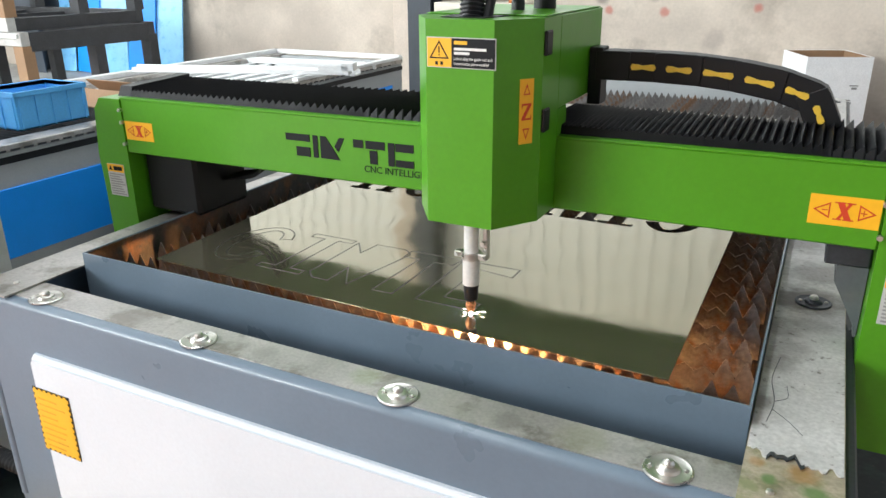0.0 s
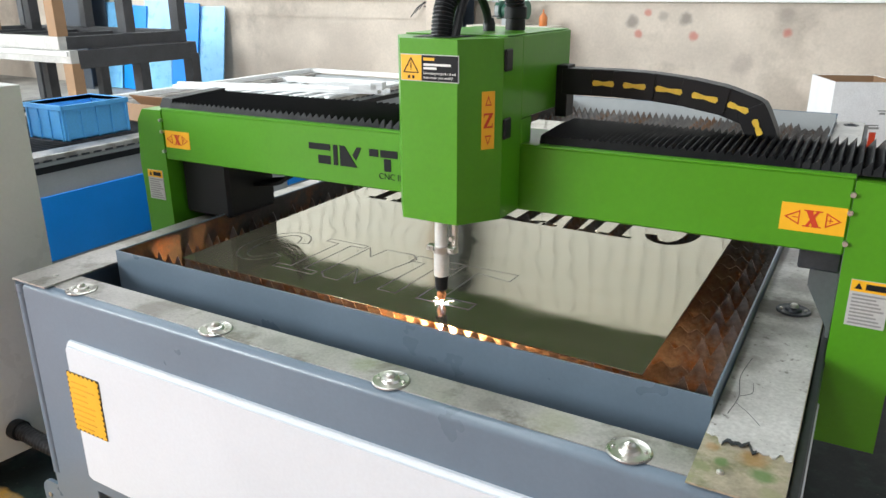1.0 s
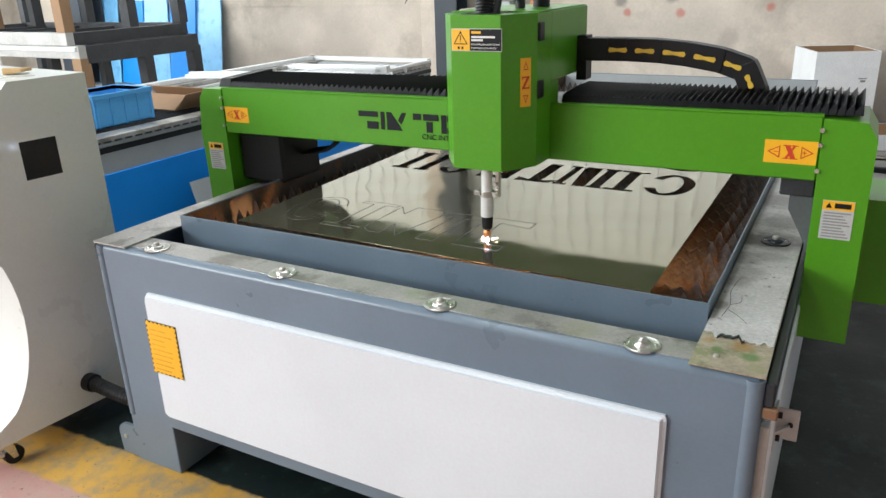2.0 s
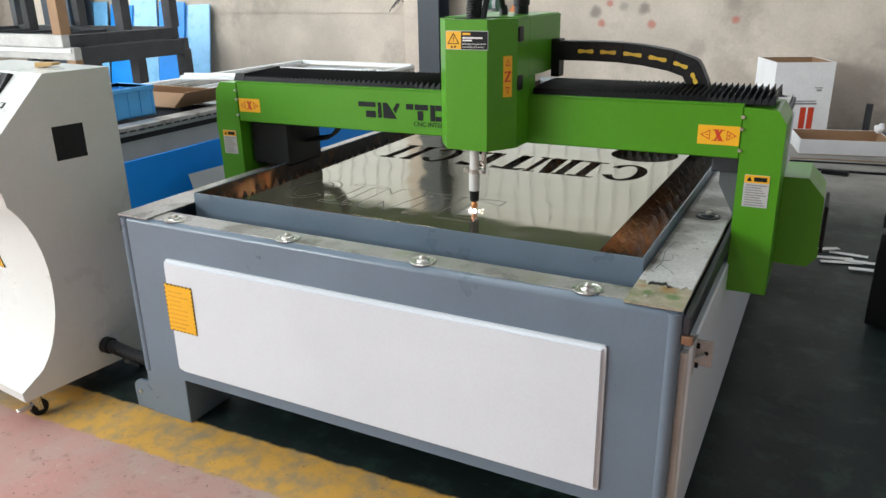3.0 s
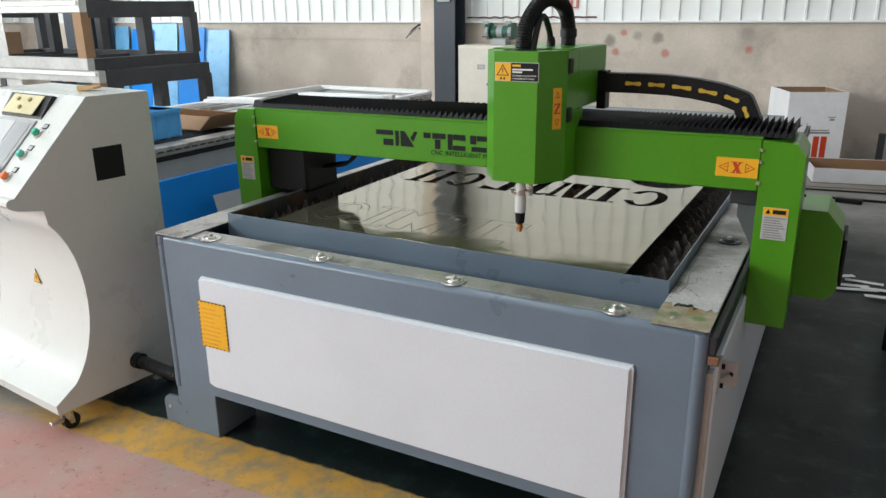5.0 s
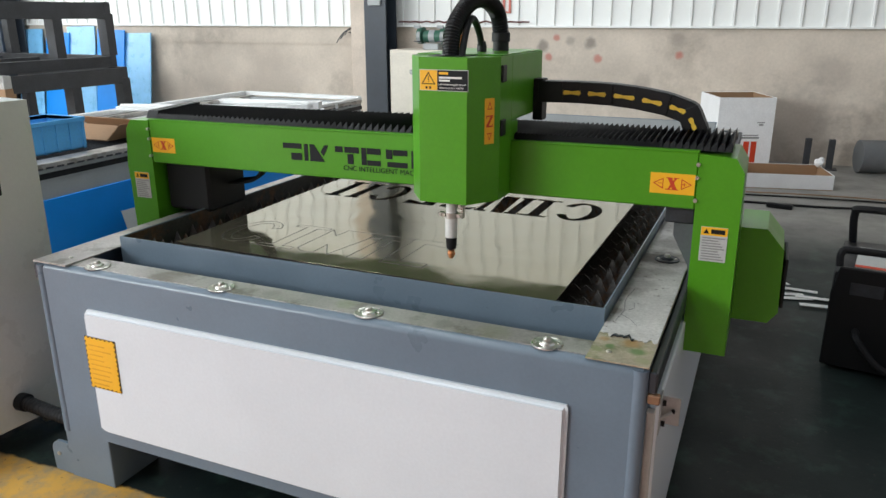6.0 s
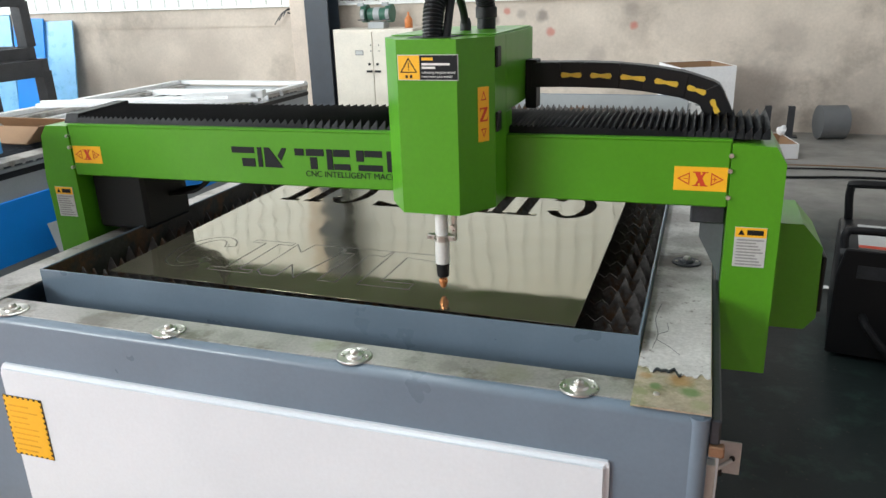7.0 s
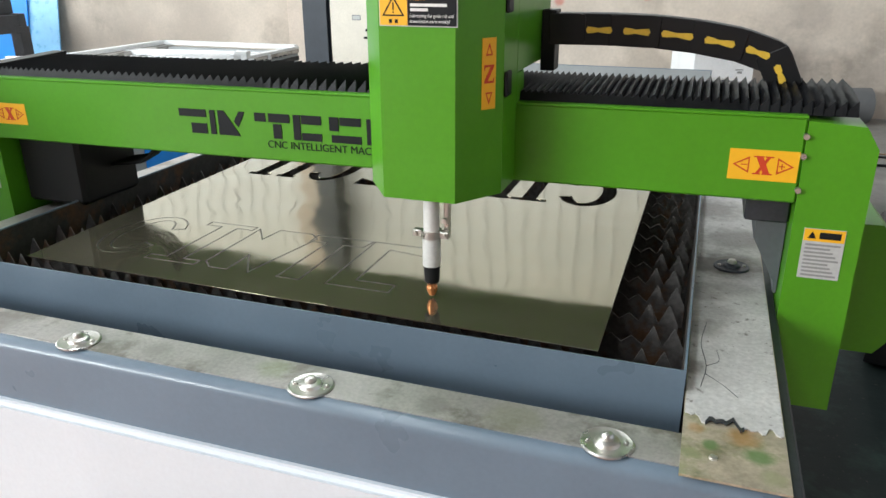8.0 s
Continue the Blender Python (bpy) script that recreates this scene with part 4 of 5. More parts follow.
# hose
hz = curve_points([(-0.02, 0.0, 1.54), (-0.022, 0.03, 1.63), (-0.005, 0.11, 1.705), (0.015, 0.2, 1.72), (0.03, 0.28, 1.68), (0.035, 0.31, 1.61)], 8)
part("corrugated_hose", tube(hz, 0.028, 14, None, (0.009, 0.0035)), BLACK_PLASTIC, head, "black corrugated hose", local=True)
fit_ring = lathe([(0.027, 1.556), (0.027, 1.585), (0.031, 1.587), (0.031, 1.615), (0.025, 1.618), (0.02, 1.63)], 0.035, 0.31, 16)
part("hose_fitting", fit_ring, BLACK_PLASTIC, head, local=True)
part("thin_hose", tube(curve_points([(0.015, 0.0, 1.54), (0.012, 0.06, 1.64), (0.005, 0.13, 1.66), (0.0, 0.2, 1.61), (0.0, 0.22, 1.555)], 7), 0.011, 10), BLACK, head, local=True)
part("gland", lathe([(0.016, 1.556), (0.016, 1.575), (0.012, 1.59)], 0.0, 0.22, 12), BLACK_PLASTIC, head, local=True)
# torch under the housing: moves up and down
TY = -0.036
torch = part("torch", lathe([(0.02, -0.02), (0.02, 0.06), (0.0175, 0.061), (0.0175, 0.19)], 0, TY, 20), TORCH_GREY, head, "pale grey torch tube", local=True)
b = lathe([(0.0235, 0.045), (0.0235, 0.062)], 0, TY, 20)
box(-0.041, TY - 0.009, 0.046, -0.018, TY + 0.009, 0.061, 0.002, b)
box(0.018, TY - 0.009, 0.046, 0.041, TY + 0.009, 0.061, 0.002, b)
box(0.024, TY + 0.01, 0.04, 0.036, TY + 0.028, 0.13, 0.002, b)
tube([(0.03, TY + 0.004, 0.085), (0.03, TY - 0.006, 0.085)], 0.006, 8, b)
tube([(-0.033, TY - 0.015, 0.0535), (-0.033, TY + 0.015, 0.0535)], 0.0045, 8, b)
tube([(0.033, TY - 0.015, 0.0535), (0.033, TY + 0.015, 0.0535)], 0.0045, 8, b)
part("clamp", b, CHROME, torch, "bright clamp ring", local=True)
part("shield_cap", lathe([(0.0125, -0.062), (0.0165, -0.058), (0.0182, -0.021), (0.0175, -0.02)], 0, TY, 20), BLACK, torch, "black retaining cap", local=True)
part("nozzle", lathe([(0.004, -0.094), (0.0075, -0.0915), (0.0125, -0.079), (0.0125, -0.072), (0.0105, -0.069), (0.0105, -0.062)], 0, TY, 18), COPPER, torch, "copper nozzle", local=True)
# arc below the nozzle, drawn up into the tube when the cut ends
arc_ob = part("plasma_arc", lathe([(0.0012, -0.006), (0.0035, -0.002), (0.003, 0.004), (0.0015, 0.008)], 0, TY, 10), ARC_CORE, head, "white-blue plasma arc", local=True)
jet = part("molten_jet", lathe([(0.001, -0.21), (0.0055, -0.17), (0.004, -0.06), (0.0025, -0.02), (0.001, -0.012)], 0, TY, 8), ARC_LOW, head, "orange molten spray", local=True)
sp = None
rs2 = random.Random(11)
for k in range(4):
    a, d = rs2.uniform(0, 6.28), rs2.uniform(0.006, 0.026)
    p = Vector((d * math.cos(a), TY + d * math.sin(a), 0.001 + rs2.uniform(0, 0.006)))
    q = p + Vector((math.cos(a), math.sin(a), rs2.uniform(-0.02, 0.3))) * rs2.uniform(0.003, 0.012)
    sp = tube([p, q], 0.0003, 4, sp)
sparks = part("sparks", sp, ARC, head, "short bright sparks", local=True)
# cable chain
chain_pts = [(0.17, 1.418), (0.228, 1.4185), (0.314, 1.4185), (0.40, 1.416), (0.495, 1.407), (0.585, 1.392), (0.66, 1.367), (0.69, 1.305), (0.7, 1.28)]
for k, ((x0, z0), (x1, z1)) in enumerate(zip(chain_pts[:-1], chain_pts[1:-1])):
    off = 0.003 * (k % 2)
    d = Vector((x1 - x0, z1 - z0))
    ang = math.degrees(math.atan2(d.y, d.x))
    L = d.length
    lk = [(-0.016, -0.034), (-0.016, 0.034), (0.006, 0.037), (L - 0.004, 0.037), (L + 0.012, 0.034), (L + 0.012, -0.03), (L - 0.004, -0.035), (0.006, -0.035)]
    bml = prism(lk, "y", 0.37 + off, 0.432 - off, bev=0.0015)
    bml.transform(pose(x0, 0, z0, 0, -ang, 0))
    link = part("chain_link", bml, BLACK_PLASTIC, head, "black cable chain link", local=True)
    if k == 0:
        continue
    dog = [(0.018, -0.0075), (0.03, -0.007), (L / 2, -0.0042), (L - 0.026, -0.007), (L - 0.014, -0.0075), (L - 0.01, 0), (L - 0.014, 0.0075), (L - 0.026, 0.007), (L / 2, 0.0042), (0.03, 0.007), (0.018, 0.0075), (0.014, 0)]
    bd = prism(dog, "y", 0.3665 + off, 0.3705 + off)
    bd.transform(pose(x0, 0, z0, 0, -ang, 0))
    part("chain_clip", bd, CLIP_YELLOW, link, "yellow clip", local=True)
part("chain_bracket", box(0.136, 0.372, 1.32, 0.17, 0.43, 1.462, 0.002), BLACK_PLASTIC, head, local=True)

# ---- operator console ----
console = thing("operator_console", -0.868, 0.05, 0, "white enamelled control console with curved front on casters", "control console", rz=-6)
prof = [(0.32, 0.1), (0.32, 1.37), (0.04, 1.37), (-0.30, 1.025)]
prof += [(-0.313 - 0.02 * math.sin(radians(a)), 1.005 + 0.02 * math.cos(radians(a))) for a in (20, 60, 100, 140)]
prof += [(-0.30, 0.975), (-0.2, 0.955)]
prof += [(-0.30 + 0.215 * math.cos(radians(a)) * 1.0, 0.55 + 0.40 * math.sin(radians(a))) for a in range(60, -61, -10)]
prof += [(-0.29, 0.142), (-0.285, 0.1)]
W2 = 0.372
cbm = prism(prof, "x", -W2, W2)
body = part("cabinet_body", cbm, CONSOLE_WHITE, console, "white folded steel cabinet", local=True)
part("side_opening", box(W2 - 0.001, 0.035, 1.03, W2 + 0.0012, 0.165, 1.165), BLACK, body, "square black vent", local=True)
tilt = pose(0, -0.13, 1.1975, math.degrees(math.atan2(0.345, 0.34)))
# local frame of the sloped face: x right, y up the slope, z out


def slope(bm):
    bm.transform(tilt)
    return bm


sc = part("screen_unit", slope(box(-0.29, -0.19, 0.0, 0.17, 0.10, 0.008, 0.002)), mat("pale_grey_bezel", (0.45, 0.46, 0.46), 0.4), console, "pale grey control screen", local=True)
part("screen", slope(box(-0.27, -0.12, 0.0082, 0.03, 0.085, 0.0095)), mat("hazy_screen_glass", (0.72, 0.74, 0.75), 0.12, vary=0.02), sc, "bright hazy screen", local=True)
part("keypad", slope(box(0.05, -0.12, 0.0082, 0.15, 0.085, 0.0095)), GREY_LIGHT, sc, local=True)
part("key_strip", slope(box(-0.27, -0.165, 0.0082, 0.06, -0.14, 0.0095)), STICKER_WHITE, sc, local=True)
tb = prism([(0.112, 0.0), (0.228, 0.0), (0.218, 0.02), (0.12, 0.006)], "x", -0.13, 0.185)
part("meter_hood", slope(tb), BLACK_PLASTIC, console, "black hood", local=True)
part("meter_plate", slope(box(-0.095, 0.116, 0.0195, 0.14, 0.212, 0.023, 0.0015)), mat("cream_plate", (0.66, 0.6, 0.36), 0.45), console, "cream plate with small knobs", local=True)
for px, py in ((-0.03, 0.185), (0.06, 0.185), (0.02, 0.145)):
    bk = lathe([(0.009, 0.023), (0.009, 0.031), (0.003, 0.032)], px, py, 10)
    part("knob", slope(bk), mat("dull_brass", (0.4, 0.32, 0.15), 0.4, 0.6), console, local=True)
for py, cc in ((0.045, (0.02, 0.42, 0.26)), (-0.06, (0.1, 0.5, 0.38)), (-0.165, (0.8, 0.2, 0.05))):
    ring = part("push_button", slope(lathe([(0.022, 0.0), (0.022, 0.006), (0.019, 0.009), (0.002, 0.009)], 0.235, py, 18)), CHROME, console, "round push button", local=True)
    cap = lathe([(0.016, 0.009), (0.0165, 0.02), (0.013, 0.026), (0.002, 0.027)], 0.235, py, 16)
    part("cap", slope(cap), mat("button_plastic", cc, 0.35), ring, local=True)
    part("tag", slope(box(0.236, py + 0.026, 0.001, 0.268, py + 0.05, 0.003)), BLACK, console, local=True)
    part("tag_face", slope(box(0.24, py + 0.03, 0.003, 0.264, py + 0.046, 0.004)), STICKER_WHITE, console, local=True)
kb = lathe([(0.02, 0.0), (0.02, 0.012), (0.012, 0.014), (0.002, 0.014)], 0.15, -0.155, 14)
box(0.10, -0.148, 0.012, 0.165, -0.132, 0.03, 0.003, kb)
part("key_switch", slope(kb), BLACK, console, "black rotary switch", local=True)
tri = outline_bm([[(-0.03, -0.03), (0.03, -0.03), (0, 0.035)]], 0.0008, pose(-0.01, -0.089, 0.58, 90))
t1 = part("hazard_triangle", tri, INK, console, "yellow high voltage triangle", local=True)
part("triangle_face", outline_bm([[(-0.025, -0.027), (0.025, -0.027), (0, 0.029)]], 0.0004, pose(-0.01, -0.0902, 0.58, 90)), STICKER, t1, local=True)
part("bolt_mark", outline_bm([[(0.0, 0.014), (-0.006, -0.005), (0.0, -0.004), (-0.002, -0.02), (0.007, 0.001), (0.001, 0.0)]], 0.0003, pose(-0.01, -0.0908, 0.58, 90)), INK, t1, local=True)
for sx, sy in ((-0.33, -0.24), (0.33, -0.24), (-0.33, 0.26), (0.33, 0.26)):
    cast = part("caster", box(sx - 0.034, sy - 0.034, 0.088, sx + 0.034, sy + 0.034, 0.1, 0.002), CHROME, console, "swivel caster", local=True)
    for s_ in (-1, 1):
        part("fork", prism([(sy - 0.016, 0.088), (sy + 0.024, 0.088), (sy + 0.03, 0.026), (sy + 0.012, 0.026)], "x", sx + s_ * 0.017 - 0.0015, sx + s_ * 0.017 + 0.0015), CHROME, cast, local=True)
    part("wheel", tube([(sx - 0.013, sy + 0.02, 0.036), (sx + 0.013, sy + 0.02, 0.036)], 0.036, 18), BLACK, cast, "black rubber wheel", local=True)
    part("brake", box(sx - 0.014, sy - 0.066, 0.045, sx + 0.014, sy - 0.012, 0.06, 0.003), CHROME, cast, local=True)
part("cable_gland", tube([(W2, 0.09, 0.2), (W2 + 0.035, 0.095, 0.2)], 0.036, 16), BLACK, console, local=True)
part("drive_cable", tube(curve_points([(W2 + 0.03, 0.095, 0.2), (W2 + 0.12, 0.11, 0.185), (W2 + 0.24, 0.14, 0.165), (W2 + 0.42, 0.2, 0.15)], 6), 0.029, 12, None, (0.014, 0.002)), BLACK, console, "thick black corrugated cable", local=True)
rag = box(-0.04, -0.03, 0, 0.04, 0.03, 0.012, 0.004, seg=2)
for v in rag.verts:
    v.co.z += 0.02 * max(0, noise.noise(v.co * 30)) + (0.008 if v.co.x > 0 else 0)
solid("paper_scrap", rag, mat("tan_paper", (0.55, 0.36, 0.16), 0.8), "crumpled tan paper scrap on the console", "paper", m=pose(-0.69, 0.22, 1.3705, 0, 0, 20))

# black hose loop and pale cables on the floor
solid("floor_hose", tube(curve_points([(-1.15, 0.16, 0.03), (-1.45, 0.02, 0.03), (-1.68, -0.07, 0.03), (-1.9, -0.04, 0.03), (-2.06, 0.08, 0.03), (-2.14, 0.24, 0.03), (-2.0, 0.36, 0.03), (-1.7, 0.42, 0.03)], 8), 0.03, 12, None, (0.016, 0.002)), BLACK, "black corrugated hose looped on the floor", "hose")
for k, yo in enumerate((0.0, -0.14)):
    solid("pale_cable", tube(curve_points([(-1.9 + yo, -1.3, 0.008), (-1.74 + yo, -0.7, 0.008), (-1.72 + yo * 0.8, -0.35, 0.008), (-1.68 + yo * 0.4, -0.12, 0.008), (-1.74, 0.1, 0.008), (-1.6, 0.4, 0.008)], 8), 0.007, 6), mat("beige_cable_sheath", (0.5, 0.44, 0.34), 0.6), "pale beige cable lying across the floor", "cable", "floor cables")

# ---- blue cutting table behind the console ----
blue = thing("blue_cutting_table", -2.53, 2.7, 0, "blue and light grey cutting table with its own gantry", "cutting table")
BX0, BX1, BY0, BY1 = -3.28, -1.8, -0.02, 5.2
part("side_body", box(BX1 - 0.1, BY0, 0.2, BX1, BY1, 0.80, 0.006), GREY_LIGHT, blue, "light grey side")
part("side_body", box(BX0, BY0, 0.2, BX0 + 0.1, BY1, 0.80, 0.006), GREY_LIGHT, blue, "light grey side")
part("front_body", box(BX0 + 0.1, BY0 + 0.1, 0.2, BX1 - 0.1, BY0 + 0.2, 0.80, 0.004), GREY_LIGHT, blue)
part("rear_body", box(BX0 + 0.1, BY1 - 0.1, 0.2, BX1 - 0.1, BY1, 0.82, 0.004), GREY_LIGHT, blue)
part("rail_strip", box(BX1 - 0.06, BY0 + 0.02, 0.74, BX1 + 0.006, BY1, 0.775), BLACK_PLASTIC, blue, "black rail strip")
part("rail_cover", box(BX1 - 0.13, BY0 - 0.01, 0.80, BX1 + 0.01, BY1, 0.835, 0.004), BARE_STEEL, blue, "bare steel rail cover")
part("rail_cover", box(BX0 - 0.01, BY0 - 0.01, 0.80, BX0 + 0.13, BY1, 0.835, 0.004), BARE_STEEL, blue, "bare steel rail cover")
b = None
for k in range(60):
    b = box(BX1 - 0.002, 0.5 + 0.075 * k, 0.80, BX1 + 0.013, 0.5 + 0.075 * k + 0.05, 0.81, bm=b)
tagged(part("rack_teeth", b, FRAME_STEEL, blue), kind="stuff")
part("side_panel", box(BX1, 0.75, 0.26, BX1 + 0.014, 2.75, 0.62, 0.005), BLUE, blue, "blue side panel")
part("side_panel", box(BX1, 3.05, 0.26, BX1 + 0.014, 5.0, 0.62, 0.005), BLUE, blue, "blue side panel")
part("front_chute", prism([(-0.031, 0.825), (-0.115, 0.83), (-0.185, 0.77), (-0.18, 0.7), (-0.031, 0.24)], "x", BX0, BX1 - 0.002), BLUE, blue, "sloping blue front panel")
part("side_inset", box(BX1, 0.17, 0.33, BX1 + 0.008, 0.62, 0.65, 0.002), BLUE, blue)
for x0 in (BX0 + 0.33, BX1 - 0.55):
    for y0 in (BY0 + 0.17, 2.5, 4.9):
        part("leg", prism([(x0, 0), (x0 + 0.22, 0), (x0 + 0.2, 0.2), (x0 + 0.02, 0.2)], "y", y0, y0 + 0.2), GREY_LIGHT, blue)
b = None
for k in range(57):
    b = box(BX0 + 0.13, 0.06 + 0.045 * k, 0.7, BX1 - 0.13, 0.063 + 0.045 * k, 0.79, bm=b)
part("slat_bed", b, STEEL_DARK, blue, "dark slat bed")
part("bed_sheet", box(BX0 + 0.12, 2.7, 0.775, BX1 - 0.12, 5.1, 0.785), GREY_LIGHT, blue, "pale grey bed plate")
for k in range(7):
    part("profile_bar", box(BX0 + 0.14 + 0.18 * k, 2.75, 0.786, BX0 + 0.22 + 0.18 * k, 5.05, 0.8), ALU, blue)
part("pale_edge", box(BX0 - 0.02, 2.5, 0.836, BX0 + 0.05, 5.2, 0.875, 0.003), ALU, blue, "pale upstanding edge")
part("pale_edge", box(BX0 - 0.02, 5.14, 0.836, BX1, 5.2, 0.875, 0.003), ALU, blue, "pale upstanding edge")
part("pale_edge", box(BX1 - 0.05, 3.6, 0.836, BX1 + 0.012, 5.2, 0.862, 0.003), ALU, blue, "pale upstanding edge")
# its gantry: beam, head, hoses
bg = thing("blue_gantry", -2.53, 0.6, 0.835, "blue gantry with a tall torch head and black hose arcs", "gantry")
part("beam", box(-3.9, 0.44, 0.96, -1.86, 0.68, 1.12, 0.004), BLUE, bg)
part("leg", box(-1.86, 0.42, 0.7, -1.78, 0.7, 1.11, 0.004), BLUE, bg)
part("leg", box(-3.42, 0.42, 0.84, -3.36, 0.7, 1.11, 0.004), BLUE, bg)
part("bellows_cover", box(-2.55, 0.45, 1.12, -1.88, 0.67, 1.145, 0.006), BLACK_CLOTH, bg, "flat black bellows")
part("bellows_cover", box(-3.85, 0.45, 1.12, -2.92, 0.67, 1.145, 0.006), BLACK_CLOTH, bg, "flat black bellows")
hd = part("torch_head", prism([(-2.88, 0.22), (-2.68, 0.22), (-2.6, 0.3), (-2.6, 0.44), (-2.9, 0.44)], "z", 0.98, 1.452, bev=0.0), BLUE, bg, "blue torch housing")
part("torch_head_rear", box(-2.9, 0.441, 1.15, -2.6, 0.88, 1.452, 0.002), BLUE, bg)
for zz, y0 in ((1.38, 0.36), (1.19, 0.38)):
    part("hinge", box(-2.6, y0, zz - 0.025, -2.592, y0 + 0.05, zz + 0.025, 0.002), BLACK_PLASTIC, hd)
for r in (0.16, 0.115):
    part("hose_arc", tube([(-2.78 + 0.03 * (r > 0.12), 0.5 + r * math.cos(radians(a)), 1.45 + r * math.sin(radians(a))) for a in range(0, 181, 12)], 0.016, 10), BLACK_PLASTIC, bg, "black hose arc")
part("cable_chain", box(-2.6, 0.78, 1.22, -2.2, 0.83, 1.28, 0.006), BLACK_PLASTIC, bg, "black cable chain")
part("torch", tube([(-2.76, 0.32, 0.86), (-2.76, 0.32, 0.99)], 0.017, 10), TORCH_GREY, bg)
part("pendant_cable", tube(curve_points([(-2.64, 0.21, 1.45), (-2.65, 0.2, 1.2), (-2.66, 0.2, 1.02), (-2.63, 0.2, 0.9)], 6), 0.006, 6), STICKER_WHITE, bg)
part("pendant_tag", box(-2.675, 0.185, 1.1, -2.63, 0.21, 1.16, 0.004), CLIP_YELLOW, bg)
solid("loose_cables", tube(curve_points([(-2.63, 0.2, 0.9), (-2.75, 0.15, 0.84), (-2.95, 0.33, 0.845), (-2.6, 0.45, 0.845), (-2.35, 0.5, 0.845), (-2.6, 0.6, 0.845), (-3.0, 0.52, 0.845)], 8), 0.008, 6), BLACK, "tangled black cables on the slat bed", "cable")

# ---- things lying on the blue table ----
bin_ = thing("parts_bin", -2.2, 1.7, 0.836, "blue plastic parts bin standing on the blue table", "storage bin")
bw, bd2, bh = 0.17, 0.22, 0.2
for x0, x1, y0, y1 in ((-bw, bw, -bd2, -bd2 + 0.008), (-bw, bw, bd2 - 0.008, bd2), (-bw, -bw + 0.008, -bd2 + 0.008, bd2 - 0.008), (bw - 0.008, bw, -bd2 + 0.008, bd2 - 0.008)):
    part("side", box(x0, y0, 0.0, x1, y1, bh), BIN_BLUE, bin_, local=True)
part("bottom", box(-bw, -bd2, 0.0, bw, bd2, 0.008), BIN_BLUE, bin_, local=True)
b = box(-bw - 0.008, -bd2 - 0.008, bh - 0.024, bw + 0.008, -bd2 + 0.008, bh + 0.004, 0.002)
box(-bw - 0.008, bd2 - 0.008, bh - 0.024, bw + 0.008, bd2 + 0.008, bh + 0.004, 0.002, b)
box(-bw - 0.008, -bd2, bh - 0.024, -bw + 0.008, bd2, bh + 0.004, 0.002, b)
box(bw - 0.008, -bd2, bh - 0.024, bw + 0.008, bd2, bh + 0.004, 0.002, b)
part("rim", b, BIN_BLUE, bin_, local=True)
b = None
for k in range(5):
    part("rib", box(bw, -bd2 + 0.02 + 0.1 * k - 0.004, 0.0, bw + 0.006, -bd2 + 0.02 + 0.1 * k + 0.004, bh - 0.025), BIN_BLUE, bin_, local=True)
for k in range(4):
    part("rib", box(-bw + 0.02 + 0.1 * k - 0.004, -bd2 - 0.006, 0.0, -bw + 0.02 + 0.1 * k + 0.004, -bd2, bh - 0.025), BIN_BLUE, bin_, local=True)
cardb = thing("cardboard_box", -2.45, 2.4, 0.836, "open flattened cardboard box lying on the blue table", "cardboard box")
part("base", box(-0.35, -0.25, 0.0, 0.35, 0.25, 0.006), CARD, cardb, local=True)
for x0, x1, y0, a in ((-0.35, 0.35, -0.25, 35), (-0.35, 0.35, 0.25, 140)):
    fl = box(x0, 0, 0, x1, 0.15, 0.005)
    fl.transform(pose(0, y0, 0.003, a))
    part("flap", fl, CARD, cardb, local=True)
fl = box(-0.24, 0, 0, 0.24, 0.17, 0.005)
fl.transform(pose(0.35, 0, 0.003, 0, 0, -90) @ pose(0, 0, 0, 42))
part("flap", fl, CARD, cardb, local=True)
pr = box(-0.92, -0.05, 0, 0.86, 0.05, 0.035, 0.003)
box(0.62, -0.055, 0.0, 0.86, -0.045, 0.07, 0.002, pr)
box(-0.92, 0.03, 0.03, 0.4, 0.05, 0.05, 0.002, pr)
box(0.80, -0.055, 0.03, 0.9, 0.06, 0.09, 0.003, pr)
solid("aluminium_profile", pr, ALU, "long pale aluminium profile laid across the blue table", "metal profile", m=pose(-2.28, 3.56, 0.88, 0, 0, 18))
for k, (x0, y0, L, a) in enumerate(((-2.3, 4.2, 1.2, 10), (-2.6, 4.7, 1.3, 4), (-2.2, 4.55, 0.9, 24))):
    pr = box(-L / 2, -0.06, 0, L / 2, 0.06, 0.012, 0.002)
    box(-L / 2, -0.06, 0.012, L / 2, -0.052, 0.045, 0.001, pr)
    box(-L / 2, 0.052, 0.012, L / 2, 0.06, 0.045, 0.001, pr)
    solid("aluminium_profile", pr, ALU, "pale aluminium channel on the blue table", "metal profile", "profiles", m=pose(x0, y0, 0.8005 + 0.001 * k if k else 0.8005, 0, 0, a))
sheet_l = box(-0.3, 0, 0, 0.4, 0.004, 0.5)
solid("grey_sheet", sheet_l, GREY_LIGHT, "grey steel sheet leaning on the blue table", "metal sheet", m=pose(-1.45, 2.05, 0.0, -18, 0, 86))

